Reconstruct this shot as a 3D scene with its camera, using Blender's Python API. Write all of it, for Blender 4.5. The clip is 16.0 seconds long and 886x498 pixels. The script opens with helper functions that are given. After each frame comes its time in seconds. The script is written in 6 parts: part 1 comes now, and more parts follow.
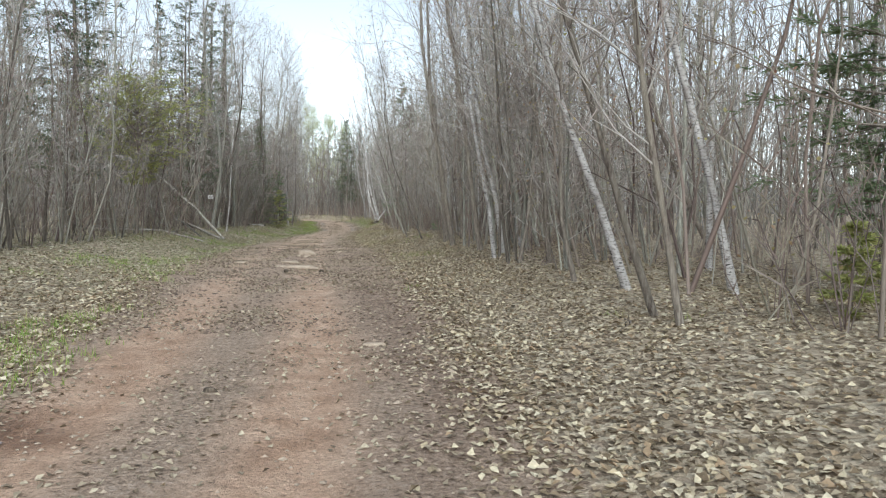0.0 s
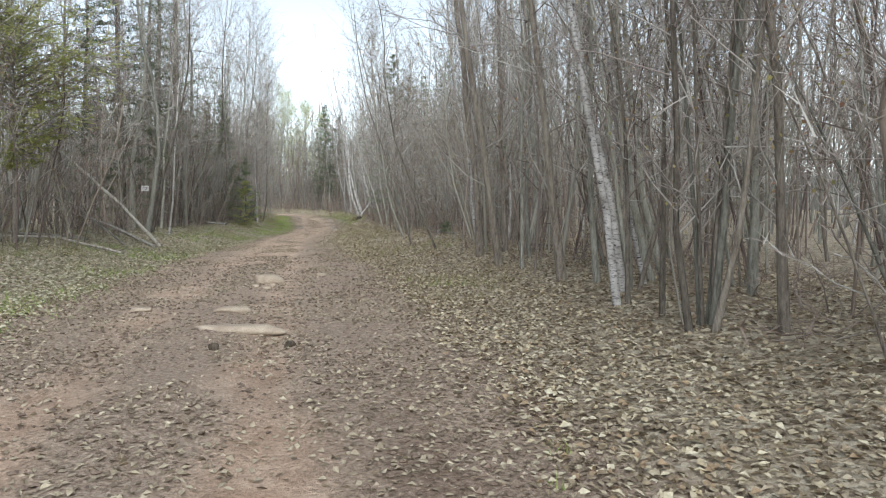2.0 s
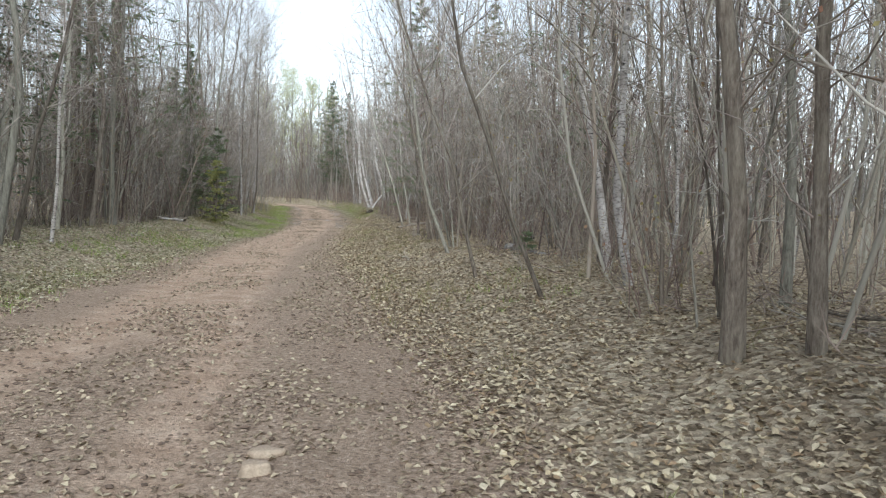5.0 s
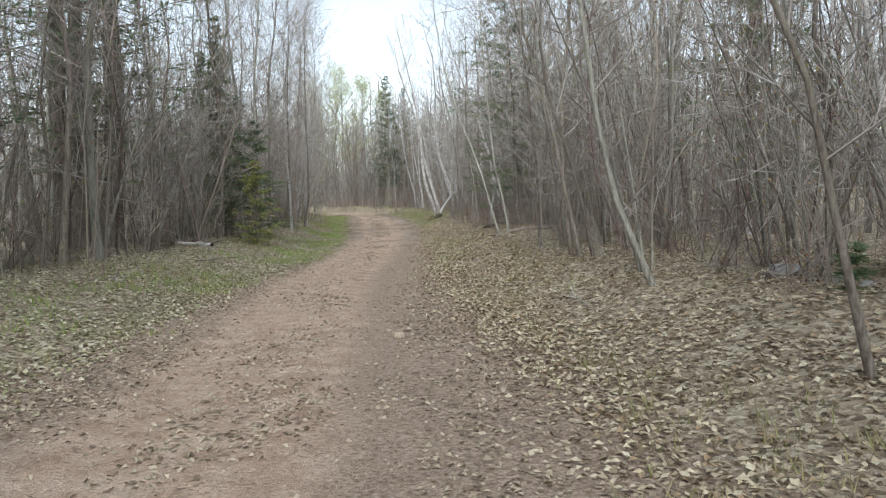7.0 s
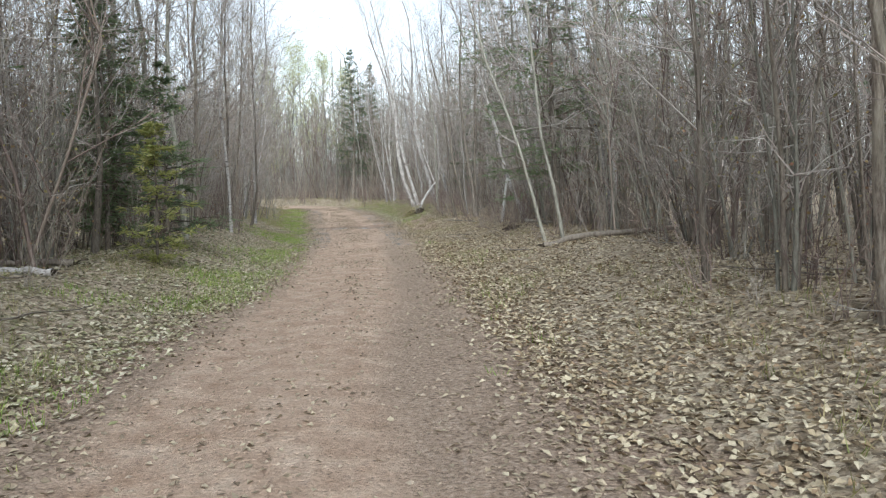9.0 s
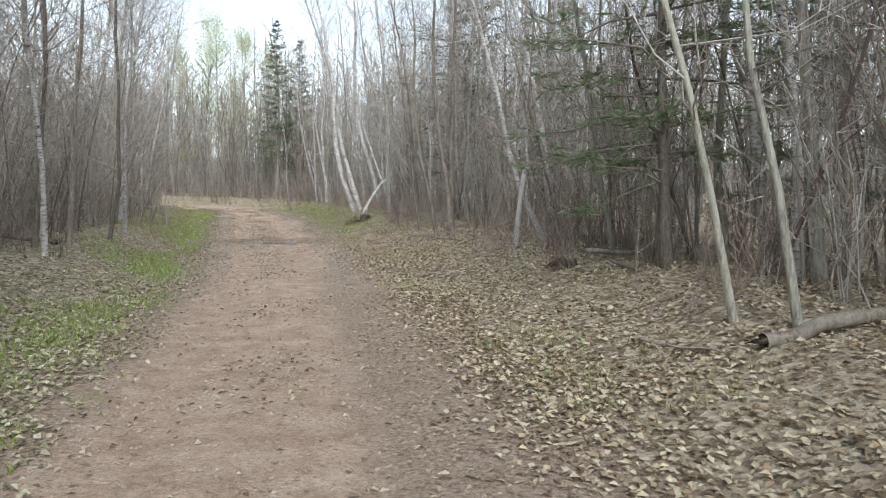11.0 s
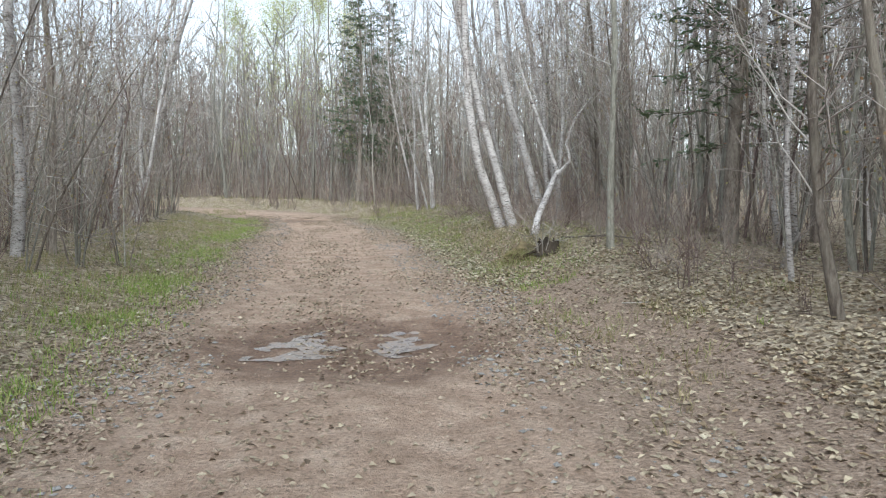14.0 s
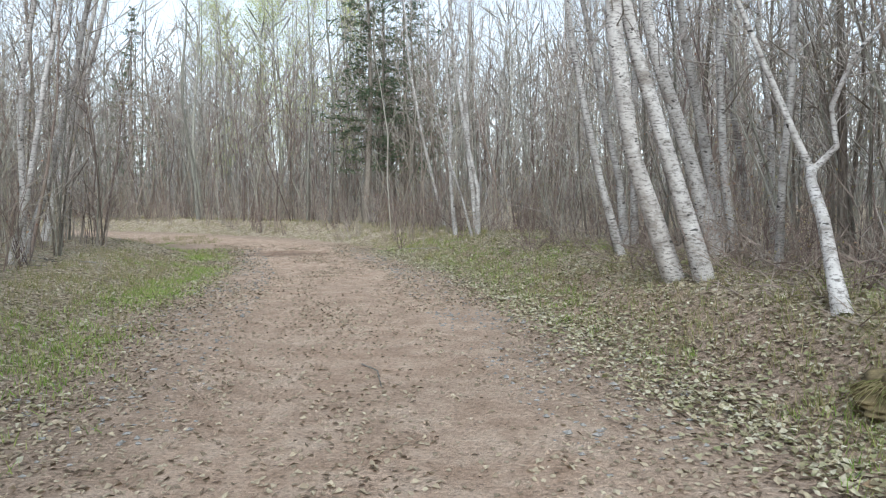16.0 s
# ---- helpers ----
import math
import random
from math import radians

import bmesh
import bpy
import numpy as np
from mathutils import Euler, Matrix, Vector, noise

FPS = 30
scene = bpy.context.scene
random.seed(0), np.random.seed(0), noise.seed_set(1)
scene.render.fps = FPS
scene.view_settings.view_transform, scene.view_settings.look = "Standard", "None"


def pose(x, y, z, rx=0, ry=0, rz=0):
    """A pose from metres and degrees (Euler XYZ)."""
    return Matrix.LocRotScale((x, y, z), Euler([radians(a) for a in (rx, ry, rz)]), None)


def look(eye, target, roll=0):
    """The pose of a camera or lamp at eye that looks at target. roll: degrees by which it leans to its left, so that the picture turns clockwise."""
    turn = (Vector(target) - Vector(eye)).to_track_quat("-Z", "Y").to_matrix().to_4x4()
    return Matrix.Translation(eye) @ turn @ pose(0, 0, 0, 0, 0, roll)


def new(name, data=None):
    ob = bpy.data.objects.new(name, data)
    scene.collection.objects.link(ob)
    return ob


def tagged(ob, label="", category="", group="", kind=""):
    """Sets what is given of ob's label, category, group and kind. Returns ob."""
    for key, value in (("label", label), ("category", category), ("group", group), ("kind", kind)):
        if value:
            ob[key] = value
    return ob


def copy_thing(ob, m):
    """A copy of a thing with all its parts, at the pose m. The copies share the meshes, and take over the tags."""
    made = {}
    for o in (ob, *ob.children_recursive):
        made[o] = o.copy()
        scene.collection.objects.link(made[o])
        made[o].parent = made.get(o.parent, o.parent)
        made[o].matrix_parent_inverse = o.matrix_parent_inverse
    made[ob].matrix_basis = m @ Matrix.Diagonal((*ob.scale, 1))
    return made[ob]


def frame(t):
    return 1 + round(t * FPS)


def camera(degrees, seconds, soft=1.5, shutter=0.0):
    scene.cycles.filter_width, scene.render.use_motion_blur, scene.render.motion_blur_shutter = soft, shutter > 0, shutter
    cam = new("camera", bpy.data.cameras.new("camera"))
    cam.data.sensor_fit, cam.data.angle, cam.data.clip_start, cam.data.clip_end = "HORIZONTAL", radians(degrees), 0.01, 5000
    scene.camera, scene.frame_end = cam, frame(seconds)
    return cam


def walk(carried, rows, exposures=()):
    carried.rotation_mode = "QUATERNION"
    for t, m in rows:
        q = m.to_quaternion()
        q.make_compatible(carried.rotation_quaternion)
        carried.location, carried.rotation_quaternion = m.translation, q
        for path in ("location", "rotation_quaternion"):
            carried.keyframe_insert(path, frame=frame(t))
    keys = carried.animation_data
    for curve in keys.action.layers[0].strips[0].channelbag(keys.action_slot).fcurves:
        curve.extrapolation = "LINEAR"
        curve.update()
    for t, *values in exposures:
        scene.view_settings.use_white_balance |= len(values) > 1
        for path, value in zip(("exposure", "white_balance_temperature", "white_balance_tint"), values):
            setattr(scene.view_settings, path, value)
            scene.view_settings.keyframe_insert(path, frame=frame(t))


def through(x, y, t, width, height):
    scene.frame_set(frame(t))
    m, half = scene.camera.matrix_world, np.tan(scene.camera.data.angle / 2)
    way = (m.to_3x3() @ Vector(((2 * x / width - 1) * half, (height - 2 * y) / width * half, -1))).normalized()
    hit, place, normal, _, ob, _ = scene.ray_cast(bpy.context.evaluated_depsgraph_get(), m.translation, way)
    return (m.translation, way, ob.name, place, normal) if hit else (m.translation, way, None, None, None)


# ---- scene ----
cam = camera(61.0, 16.0, soft=1.15, shutter=0.0)
PATH = [
    (0, (0.105, 0.021, 1.208), (0.092, 2.019, 1.122), 0.5),
    (0.5, (-0.219, 2.106, 1.314), (-0.232, 4.104, 1.219), 0.7),
    (1, (-0.594, 4.133, 1.329), (-0.609, 6.13, 1.229), 0.7),
    (1.5, (-0.93, 6.358, 1.368), (-0.917, 8.356, 1.262), 0.6),
    (2, (-1.233, 8.435, 1.411), (-1.185, 10.432, 1.307), 0.7),
    (2.5, (-1.449, 10.406, 1.469), (-1.363, 12.402, 1.366), 0.8),
    (3, (-1.591, 12.404, 1.537), (-1.444, 14.396, 1.433), 0.7),
    (3.5, (-1.684, 14.156, 1.561), (-1.518, 16.146, 1.45), -0.1),
    (4, (-1.886, 15.944, 1.599), (-1.769, 17.937, 1.465), 0.4),
    (4.5, (-2.278, 17.831, 1.512), (-2.222, 19.825, 1.367), 1.5),
    (4.7, (-2.321, 18.592, 1.572), (-2.283, 20.587, 1.436), 2.1),
    (6.8, (-4.061, 26.828, 1.479), (-4.164, 28.822, 1.368), -1.3),
    (7, (-4.211, 27.566, 1.509), (-4.325, 29.559, 1.384), -1.4),
    (7.5, (-4.679, 29.653, 1.515), (-4.814, 31.644, 1.373), -2.0),
    (8, (-5.175, 31.834, 1.529), (-5.284, 33.825, 1.385), -1.5),
    (8.5, (-5.635, 34.199, 1.512), (-5.699, 36.193, 1.367), -1.4),
    (8.7, (-5.781, 35.102, 1.504), (-5.824, 37.096, 1.356), -1.4),
    (10.8, (-6.978, 45.527, 1.515), (-6.778, 47.512, 1.377), 0.5),
    (11, (-7.051, 46.584, 1.512), (-6.859, 48.57, 1.371), 0.5),
    (11.5, (-7.302, 49.44, 1.528), (-7.126, 51.428, 1.396), 0.9),
    (12, (-7.548, 52.313, 1.525), (-7.4, 54.303, 1.394), 1.1),
    (12.5, (-7.898, 55.091, 1.537), (-7.782, 57.082, 1.385), 1.1),
    (13, (-8.228, 57.947, 1.529), (-8.156, 59.94, 1.376), 1.0),
    (13.5, (-8.681, 60.836, 1.544), (-8.656, 62.831, 1.397), 0.4),
    (14, (-9.177, 63.525, 1.562), (-9.192, 65.52, 1.417), 0.2),
    (14.5, (-9.644, 65.931, 1.566), (-9.674, 67.925, 1.416), -0.6),
    (15, (-10.094, 68.239, 1.664), (-10.119, 70.231, 1.486), -1.1),
    (15.5, (-10.537, 70.582, 1.541), (-10.558, 72.566, 1.289), -0.9),
    (16, (-10.892, 73.096, 1.621), (-10.894, 75.094, 1.523), -0.2),
]
walk(cam, [(t, look(eye, target, roll)) for t, eye, target, roll in PATH], [(0.0, 1.05, 5960, 3), (4.5, 1.16, 5980, 4), (7.0, 1.12, 5980, 4), (8.2, 1.26, 5980, 4), (12.0, 1.31, 5950, 4), (14.5, 1.33, 5870, 4), (16.0, 1.30, 5830, 3)])
# ---- overcast daylight: a pale sky and a wide, weak sun ----
world = bpy.data.worlds.new("overcast_sky")
scene.world = world
world.use_nodes = True
wn, wl = world.node_tree.nodes, world.node_tree.links
sky = wn.new("ShaderNodeTexSky")
sky.sky_type, sky.sun_disc = "NISHITA", False
sky.sun_elevation, sky.sun_rotation = radians(45), radians(178)
sky.air_density, sky.dust_density, sky.ozone_density = 1.0, 1.0, 1.0
grey = wn.new("ShaderNodeRGBToBW")
tint = wn.new("ShaderNodeMix")
tint.data_type = "RGBA"
tint.inputs[0].default_value = 0.75
wl.new(sky.outputs[0], grey.inputs[0])
wl.new(sky.outputs[0], tint.inputs[6])
wl.new(grey.outputs[0], tint.inputs[7])
wl.new(tint.outputs[2], wn["Background"].inputs[0])
wn["Background"].inputs[1].default_value = 0.15
sun_data = bpy.data.lights.new("sun", "SUN")
sun_data.energy, sun_data.angle, sun_data.color = 1.1, radians(40), (1.0, 0.99, 0.975)
sun = new("sun", sun_data)
sun.rotation_euler = (radians(48), 0, radians(2))


# ---- materials ----
def material(name, rough=0.9, spec=0.2):
    m = bpy.data.materials.new(name)
    m.use_nodes = True
    b = m.node_tree.nodes["Principled BSDF"]
    b.inputs["Roughness"].default_value = rough
    b.inputs["Specular IOR Level"].default_value = spec
    return m, m.node_tree.nodes, m.node_tree.links, b


def noise_tex(n, l, vector, scale, detail=4, rough=0.6):
    t = n.new("ShaderNodeTexNoise")
    t.inputs["Scale"].default_value, t.inputs["Detail"].default_value, t.inputs["Roughness"].default_value = scale, detail, rough
    l.new(vector, t.inputs["Vector"])
    return t.outputs[0]


def ramp(n, l, value, *stops):
    r = n.new("ShaderNodeValToRGB")
    e = r.color_ramp.elements
    e[0].position, e[0].color = stops[0][0], (*stops[0][1], 1)
    e[1].position, e[1].color = stops[-1][0], (*stops[-1][1], 1)
    for p, c in stops[1:-1]:
        e.new(p).color = (*c, 1)
    l.new(value, r.inputs[0])
    return r.outputs[0]


def grey_ramp(n, l, value, *stops):
    return ramp(n, l, value, *[(p, (v, v, v)) for p, v in stops])


def mix(n, l, fac, a, b, kind="MIX"):
    x = n.new("ShaderNodeMix")
    x.data_type, x.blend_type = "RGBA", kind
    for sock, v in ((0, fac), (6, a), (7, b)):
        if isinstance(v, bpy.types.NodeSocket):
            l.new(v, x.inputs[sock])
        else:
            x.inputs[sock].default_value = v if sock == 0 else (*v, 1)
    return x.outputs[2]


def maths(n, l, op, a, b=0.0, c=0.0):
    x = n.new("ShaderNodeMath")
    x.operation = op
    for k, v in enumerate((a, b, c)):
        if isinstance(v, bpy.types.NodeSocket):
            l.new(v, x.inputs[k])
        else:
            x.inputs[k].default_value = v
    return x.outputs[0]


def relief(n, l, b, value, strength, distance):
    k = n.new("ShaderNodeBump")
    k.inputs["Strength"].default_value, k.inputs["Distance"].default_value = strength, distance
    l.new(value, k.inputs["Height"])
    l.new(k.outputs[0], b.inputs["Normal"])


def stretched(n, l, x, y, z):
    """Object coordinates, stretched."""
    c, m = n.new("ShaderNodeTexCoord"), n.new("ShaderNodeMapping")
    m.inputs["Scale"].default_value = (x, y, z)
    l.new(c.outputs["Object"], m.inputs[0])
    return m.outputs[0]


def bark(name, dark, mid, light, along=0.25, scale=14, lichen=None, depth=0.02):
    m, n, l, b = material(name)
    v = stretched(n, l, 1, 1, along)
    grain = noise_tex(n, l, v, scale * 3, 5, 0.7)
    blotch = noise_tex(n, l, stretched(n, l, 1, 1, 0.6), 2.2, 3)
    furrow = noise_tex(n, l, stretched(n, l, 1, 1, along * 0.5), scale * 1.3, 4, 0.7)
    col = ramp(n, l, maths(n, l, "ADD", maths(n, l, "MULTIPLY", grain, 0.5), maths(n, l, "MULTIPLY", furrow, 0.5)), (0.38, dark), (0.5, mid), (0.63, light))
    col = mix(n, l, grey_ramp(n, l, blotch, (0.45, 0.0), (0.65, 0.5)), col, lichen or light)
    info = n.new("ShaderNodeObjectInfo")
    shade = grey_ramp(n, l, info.outputs["Random"], (0.0, 0.55), (1.0, 1.25))
    l.new(mix(n, l, 1.0, col, shade, "MULTIPLY"), b.inputs["Base Color"])
    relief(n, l, b, maths(n, l, "ADD", grain, furrow), 0.9, depth)
    return m


def birch_bark():
    """Chalky bark with dark dashes running round it, black branch scars and grey blotches."""
    m, n, l, b = material("white_birch_bark", 0.75)
    marks = noise_tex(n, l, stretched(n, l, 13, 13, 38), 1.0, 4, 0.75)
    scars = noise_tex(n, l, stretched(n, l, 9, 9, 17), 1.0, 2, 0.5)
    patch = noise_tex(n, l, stretched(n, l, 1, 1, 1.4), 2.6, 4, 0.7)
    tone = noise_tex(n, l, stretched(n, l, 1, 1, 0.4), 5, 4)
    base = ramp(n, l, tone, (0.3, (0.37, 0.335, 0.305)), (0.5, (0.56, 0.52, 0.485)), (0.75, (0.72, 0.68, 0.64)))
    col = mix(n, l, grey_ramp(n, l, patch, (0.50, 0.0), (0.66, 0.75)), base, (0.23, 0.195, 0.165))
    col = mix(n, l, grey_ramp(n, l, marks, (0.50, 0.0), (0.62, 0.85)), col, (0.12, 0.10, 0.088))
    col = mix(n, l, grey_ramp(n, l, scars, (0.66, 0.0), (0.70, 0.9)), col, (0.04, 0.034, 0.03))
    info = n.new("ShaderNodeObjectInfo")
    shade = grey_ramp(n, l, info.outputs["Random"], (0.0, 0.72), (1.0, 1.08))
    l.new(mix(n, l, 1.0, col, shade, "MULTIPLY"), b.inputs["Base Color"])
    relief(n, l, b, maths(n, l, "SUBTRACT", patch, scars), 0.35, 0.01)
    return m


def twig_bark(name, *colours):
    m, n, l, b = material(name)
    g, info = n.new("ShaderNodeNewGeometry"), n.new("ShaderNodeObjectInfo")
    pick = maths(n, l, "FRACT", maths(n, l, "ADD", maths(n, l, "MULTIPLY", g.outputs["Random Per Island"], 0.45), info.outputs["Random"]))
    stops = [((k + 0.5) / len(colours), c) for k, c in enumerate(colours)]
    l.new(ramp(n, l, pick, *stops), b.inputs["Base Color"])
    return m


def foliage(name, *colours, through=0.25, steps=False):
    m, n, l, b = material(name, *((0.85, 0.08) if through < 0.2 else (0.6, 0.25)))
    g = n.new("ShaderNodeNewGeometry")
    stops = [((k + (0.0 if steps else 0.5)) / len(colours), c) for k, c in enumerate(colours)]
    col = ramp(n, l, g.outputs["Random Per Island"], *stops)
    if steps:
        col.node.color_ramp.interpolation = "CONSTANT"
    spots = noise_tex(n, l, stretched(n, l, 1, 1, 1), 40, 2)
    col = mix(n, l, 1.0, col, grey_ramp(n, l, spots, (0.3, 0.75), (0.7, 1.15)), "MULTIPLY")
    l.new(col, b.inputs["Base Color"])
    t, a = n.new("ShaderNodeBsdfTranslucent"), n.new("ShaderNodeMixShader")
    l.new(col, t.inputs[0])
    a.inputs[0].default_value = through
    l.new(b.outputs[0], a.inputs[1])
    l.new(t.outputs[0], a.inputs[2])
    l.new(a.outputs[0], n["Material Output"].inputs[0])
    return m


BIRCH = birch_bark()
ASPEN = bark("grey_green_aspen_bark", (0.16, 0.145, 0.12), (0.33, 0.31, 0.255), (0.47, 0.445, 0.38), lichen=(0.43, 0.415, 0.34))
MAPLE = bark("brown_maple_bark", (0.10, 0.079, 0.064), (0.225, 0.187, 0.151), (0.358, 0.312, 0.26), lichen=(0.325, 0.29, 0.228))
CONIFER = bark("dark_conifer_bark", (0.10, 0.08, 0.064), (0.235, 0.195, 0.158), (0.36, 0.315, 0.26), along=0.4)
DEADWOOD = bark("weathered_dead_wood", (0.16, 0.13, 0.10), (0.36, 0.32, 0.27), (0.52, 0.48, 0.42), along=0.15)
PEELED = bark("bare_white_birch_wood", (0.48, 0.45, 0.41), (0.68, 0.65, 0.60), (0.80, 0.78, 0.74), along=0.3, scale=8, depth=0.006)
ROTTEN = bark("dark_rotten_wood", (0.03, 0.024, 0.02), (0.09, 0.07, 0.05), (0.2, 0.16, 0.12))
TWIG = twig_bark("bare_twigs", (0.23, 0.195, 0.165), (0.34, 0.302, 0.26), (0.35, 0.285, 0.25), (0.47, 0.43, 0.38), (0.22, 0.185, 0.158), (0.39, 0.325, 0.29), (0.50, 0.465, 0.415))
# the far treeline's twigs: aerial haze put into the colour, greyer than TWIG
HAZETWIG = twig_bark("haze_greyed_far_twigs", (0.27, 0.25, 0.225), (0.36, 0.34, 0.31), (0.32, 0.295, 0.265), (0.43, 0.41, 0.375))
BRUSH_DARK = twig_bark("dark_brush_twigs", (0.125, 0.092, 0.08), (0.20, 0.15, 0.132), (0.16, 0.11, 0.098), (0.24, 0.195, 0.165))
BRUSH = twig_bark("brown_brush_twigs", (0.24, 0.18, 0.15), (0.33, 0.275, 0.225), (0.29, 0.205, 0.175), (0.37, 0.335, 0.255))
BRUSH_PALE = twig_bark("pale_brush_twigs", (0.29, 0.245, 0.205), (0.37, 0.32, 0.27), (0.42, 0.37, 0.315), (0.32, 0.265, 0.225))
PALE_STEMS = twig_bark("pale_sapling_stems", (0.34, 0.31, 0.255), (0.46, 0.425, 0.36), (0.56, 0.52, 0.455), (0.40, 0.355, 0.30))
THICKET = twig_bark("thicket_stems", (0.20, 0.165, 0.13), (0.38, 0.345, 0.275), (0.30, 0.225, 0.185), (0.52, 0.48, 0.41), (0.24, 0.21, 0.15), (0.44, 0.40, 0.32))
SPRUCE = foliage("spruce_needles", (0.10, 0.145, 0.085), (0.145, 0.19, 0.105), (0.20, 0.24, 0.135), through=0.35)
HEMLOCK = foliage("hemlock_needles", (0.175, 0.235, 0.125), (0.23, 0.29, 0.16), (0.29, 0.335, 0.19), through=0.5)
PINE = foliage("yellow_green_needles", (0.36, 0.39, 0.13), (0.45, 0.46, 0.17), (0.51, 0.48, 0.22), through=0.5)
YOUNG = foliage("young_spring_leaves", (0.44, 0.47, 0.17), (0.52, 0.54, 0.23), (0.58, 0.57, 0.29), through=0.45)
BUDS = foliage("opening_buds", (0.34, 0.30, 0.12), (0.36, 0.22, 0.13), (0.38, 0.36, 0.15), (0.33, 0.18, 0.12), through=0.3)
PALELITTER = foliage("bleached_fallen_leaves", (0.34, 0.32, 0.20), (0.46, 0.42, 0.29), (0.52, 0.47, 0.35), (0.28, 0.25, 0.15), (0.54, 0.50, 0.37), (0.20, 0.17, 0.11), (0.43, 0.39, 0.25), (0.57, 0.52, 0.39), (0.31, 0.31, 0.16), (0.48, 0.41, 0.28), through=0.12, steps=True)
LITTER = foliage("dry_fallen_leaves", (0.242, 0.185, 0.121), (0.444, 0.37, 0.257), (0.545, 0.468, 0.335), (0.323, 0.252, 0.17), (0.606, 0.531, 0.388), (0.465, 0.386, 0.267), (0.192, 0.145, 0.0941), (0.606, 0.525, 0.369), (0.343, 0.247, 0.155), (0.505, 0.412, 0.272), through=0.12, steps=True)
WETLITTER = foliage("damp_trodden_leaves", (0.173, 0.13, 0.0924), (0.306, 0.25, 0.176), (0.428, 0.355, 0.255), (0.224, 0.17, 0.119), (0.53, 0.45, 0.326), (0.286, 0.225, 0.158), (0.479, 0.4, 0.286), through=0.05)
GRASS = foliage("spring_grass", (0.20, 0.31, 0.06), (0.29, 0.41, 0.09), (0.38, 0.46, 0.13), (0.46, 0.45, 0.19), through=0.3)
STRAW = foliage("dry_grass", (0.36, 0.30, 0.16), (0.44, 0.37, 0.21), (0.30, 0.28, 0.12), (0.24, 0.26, 0.09), through=0.25)


def ground_material():
    m, n, l, b = material("dirt_road_and_forest_floor", 0.95, 0.15)
    co = n.new("ShaderNodeTexCoord").outputs["Object"]

    def attr(name):
        a = n.new("ShaderNodeAttribute")
        a.attribute_name = name
        return a.outputs["Fac"]
    off, across, wet, rolled = attr("off"), attr("across"), attr("wet"), attr("rolled")
    big, mid, fine = noise_tex(n, l, co, 0.55, 4), noise_tex(n, l, co, 3.0, 5, 0.65), noise_tex(n, l, co, 26, 5, 0.7)
    pebble = noise_tex(n, l, co, 70, 3, 0.7)
    split_co = n.new("ShaderNodeSeparateXYZ")
    l.new(co, split_co.inputs[0])
    start = grey_ramp(n, l, maths(n, l, "DIVIDE", split_co.outputs[1], 20.0), (0.35, 1.0), (0.95, 0.0))
    # bare earth: reddish where the wheels run, greyer and darker between
    earth = ramp(n, l, mid, (0.3, (0.40, 0.272, 0.19)), (0.5, (0.53, 0.385, 0.285)), (0.72, (0.66, 0.515, 0.40)))
    earth = mix(n, l, maths(n, l, "MULTIPLY", start, 0.5), earth, mix(n, l, 1.0, earth, (1.03, 0.87, 0.76), "MULTIPLY"))
    grit = ramp(n, l, fine, (0.3, (0.19, 0.135, 0.098)), (0.5, (0.39, 0.29, 0.215)), (0.72, (0.57, 0.455, 0.365)))
    worn = grey_ramp(n, l, maths(n, l, "ADD", rolled, maths(n, l, "ADD", maths(n, l, "MULTIPLY", maths(n, l, "SUBTRACT", big, 0.5), 0.9), maths(n, l, "MULTIPLY", maths(n, l, "SUBTRACT", mid, 0.5), 0.8))), (0.1, 0.03), (0.8, 0.97))
    road = mix(n, l, worn, grit, earth)
    road = mix(n, l, grey_ramp(n, l, pebble, (0.64, 0.0), (0.74, 0.5)), road, (0.40, 0.34, 0.29))
    road = mix(n, l, grey_ramp(n, l, fine, (0.32, 0.75), (0.43, 0.0)), road, (0.13, 0.10, 0.08))
    grains = noise_tex(n, l, stretched(n, l, 0.8, 1, 1), 34, 5, 0.75)
    road = mix(n, l, 1.0, road, grey_ramp(n, l, grains, (0.34, 0.72), (0.5, 1.0), (0.66, 1.22)), "MULTIPLY")
    soaked = maths(n, l, "MULTIPLY", wet, grey_ramp(n, l, maths(n, l, "ADD", mid, maths(n, l, "MULTIPLY", fine, 0.6)), (0.75, 1.0), (1.1, 0.5)))
    road = mix(n, l, maths(n, l, "MULTIPLY", soaked, 0.9), road, mix(n, l, 1.0, road, (0.48, 0.41, 0.37), "MULTIPLY"))
    floor = ramp(n, l, fine, (0.3, (0.09, 0.07, 0.042)), (0.45, (0.26, 0.21, 0.14)), (0.58, (0.43, 0.365, 0.255)), (0.72, (0.60, 0.53, 0.39)))
    cells = n.new("ShaderNodeTexVoronoi")
    cells.inputs["Scale"].default_value = 17
    bent = n.new("ShaderNodeMixRGB")
    bent.blend_type = "ADD"
    bent.inputs[0].default_value = 0.035
    l.new(co, bent.inputs[1])
    wob = n.new("ShaderNodeTexNoise")
    wob.inputs["Scale"].default_value = 24
    l.new(co, wob.inputs["Vector"])
    l.new(wob.outputs["Color"], bent.inputs[2])
    l.new(bent.outputs[0], cells.inputs["Vector"])
    split = n.new("ShaderNodeSeparateColor")
    l.new(cells.outputs["Color"], split.inputs[0])
    leafy = ramp(n, l, split.outputs[0], (0.0, (0.13, 0.095, 0.065)), (0.2, (0.33, 0.25, 0.175)), (0.5, (0.52, 0.42, 0.305)), (0.8, (0.70, 0.60, 0.455)), (1.0, (0.20, 0.145, 0.10)))
    floor = mix(n, l, 0.8, floor, leafy)
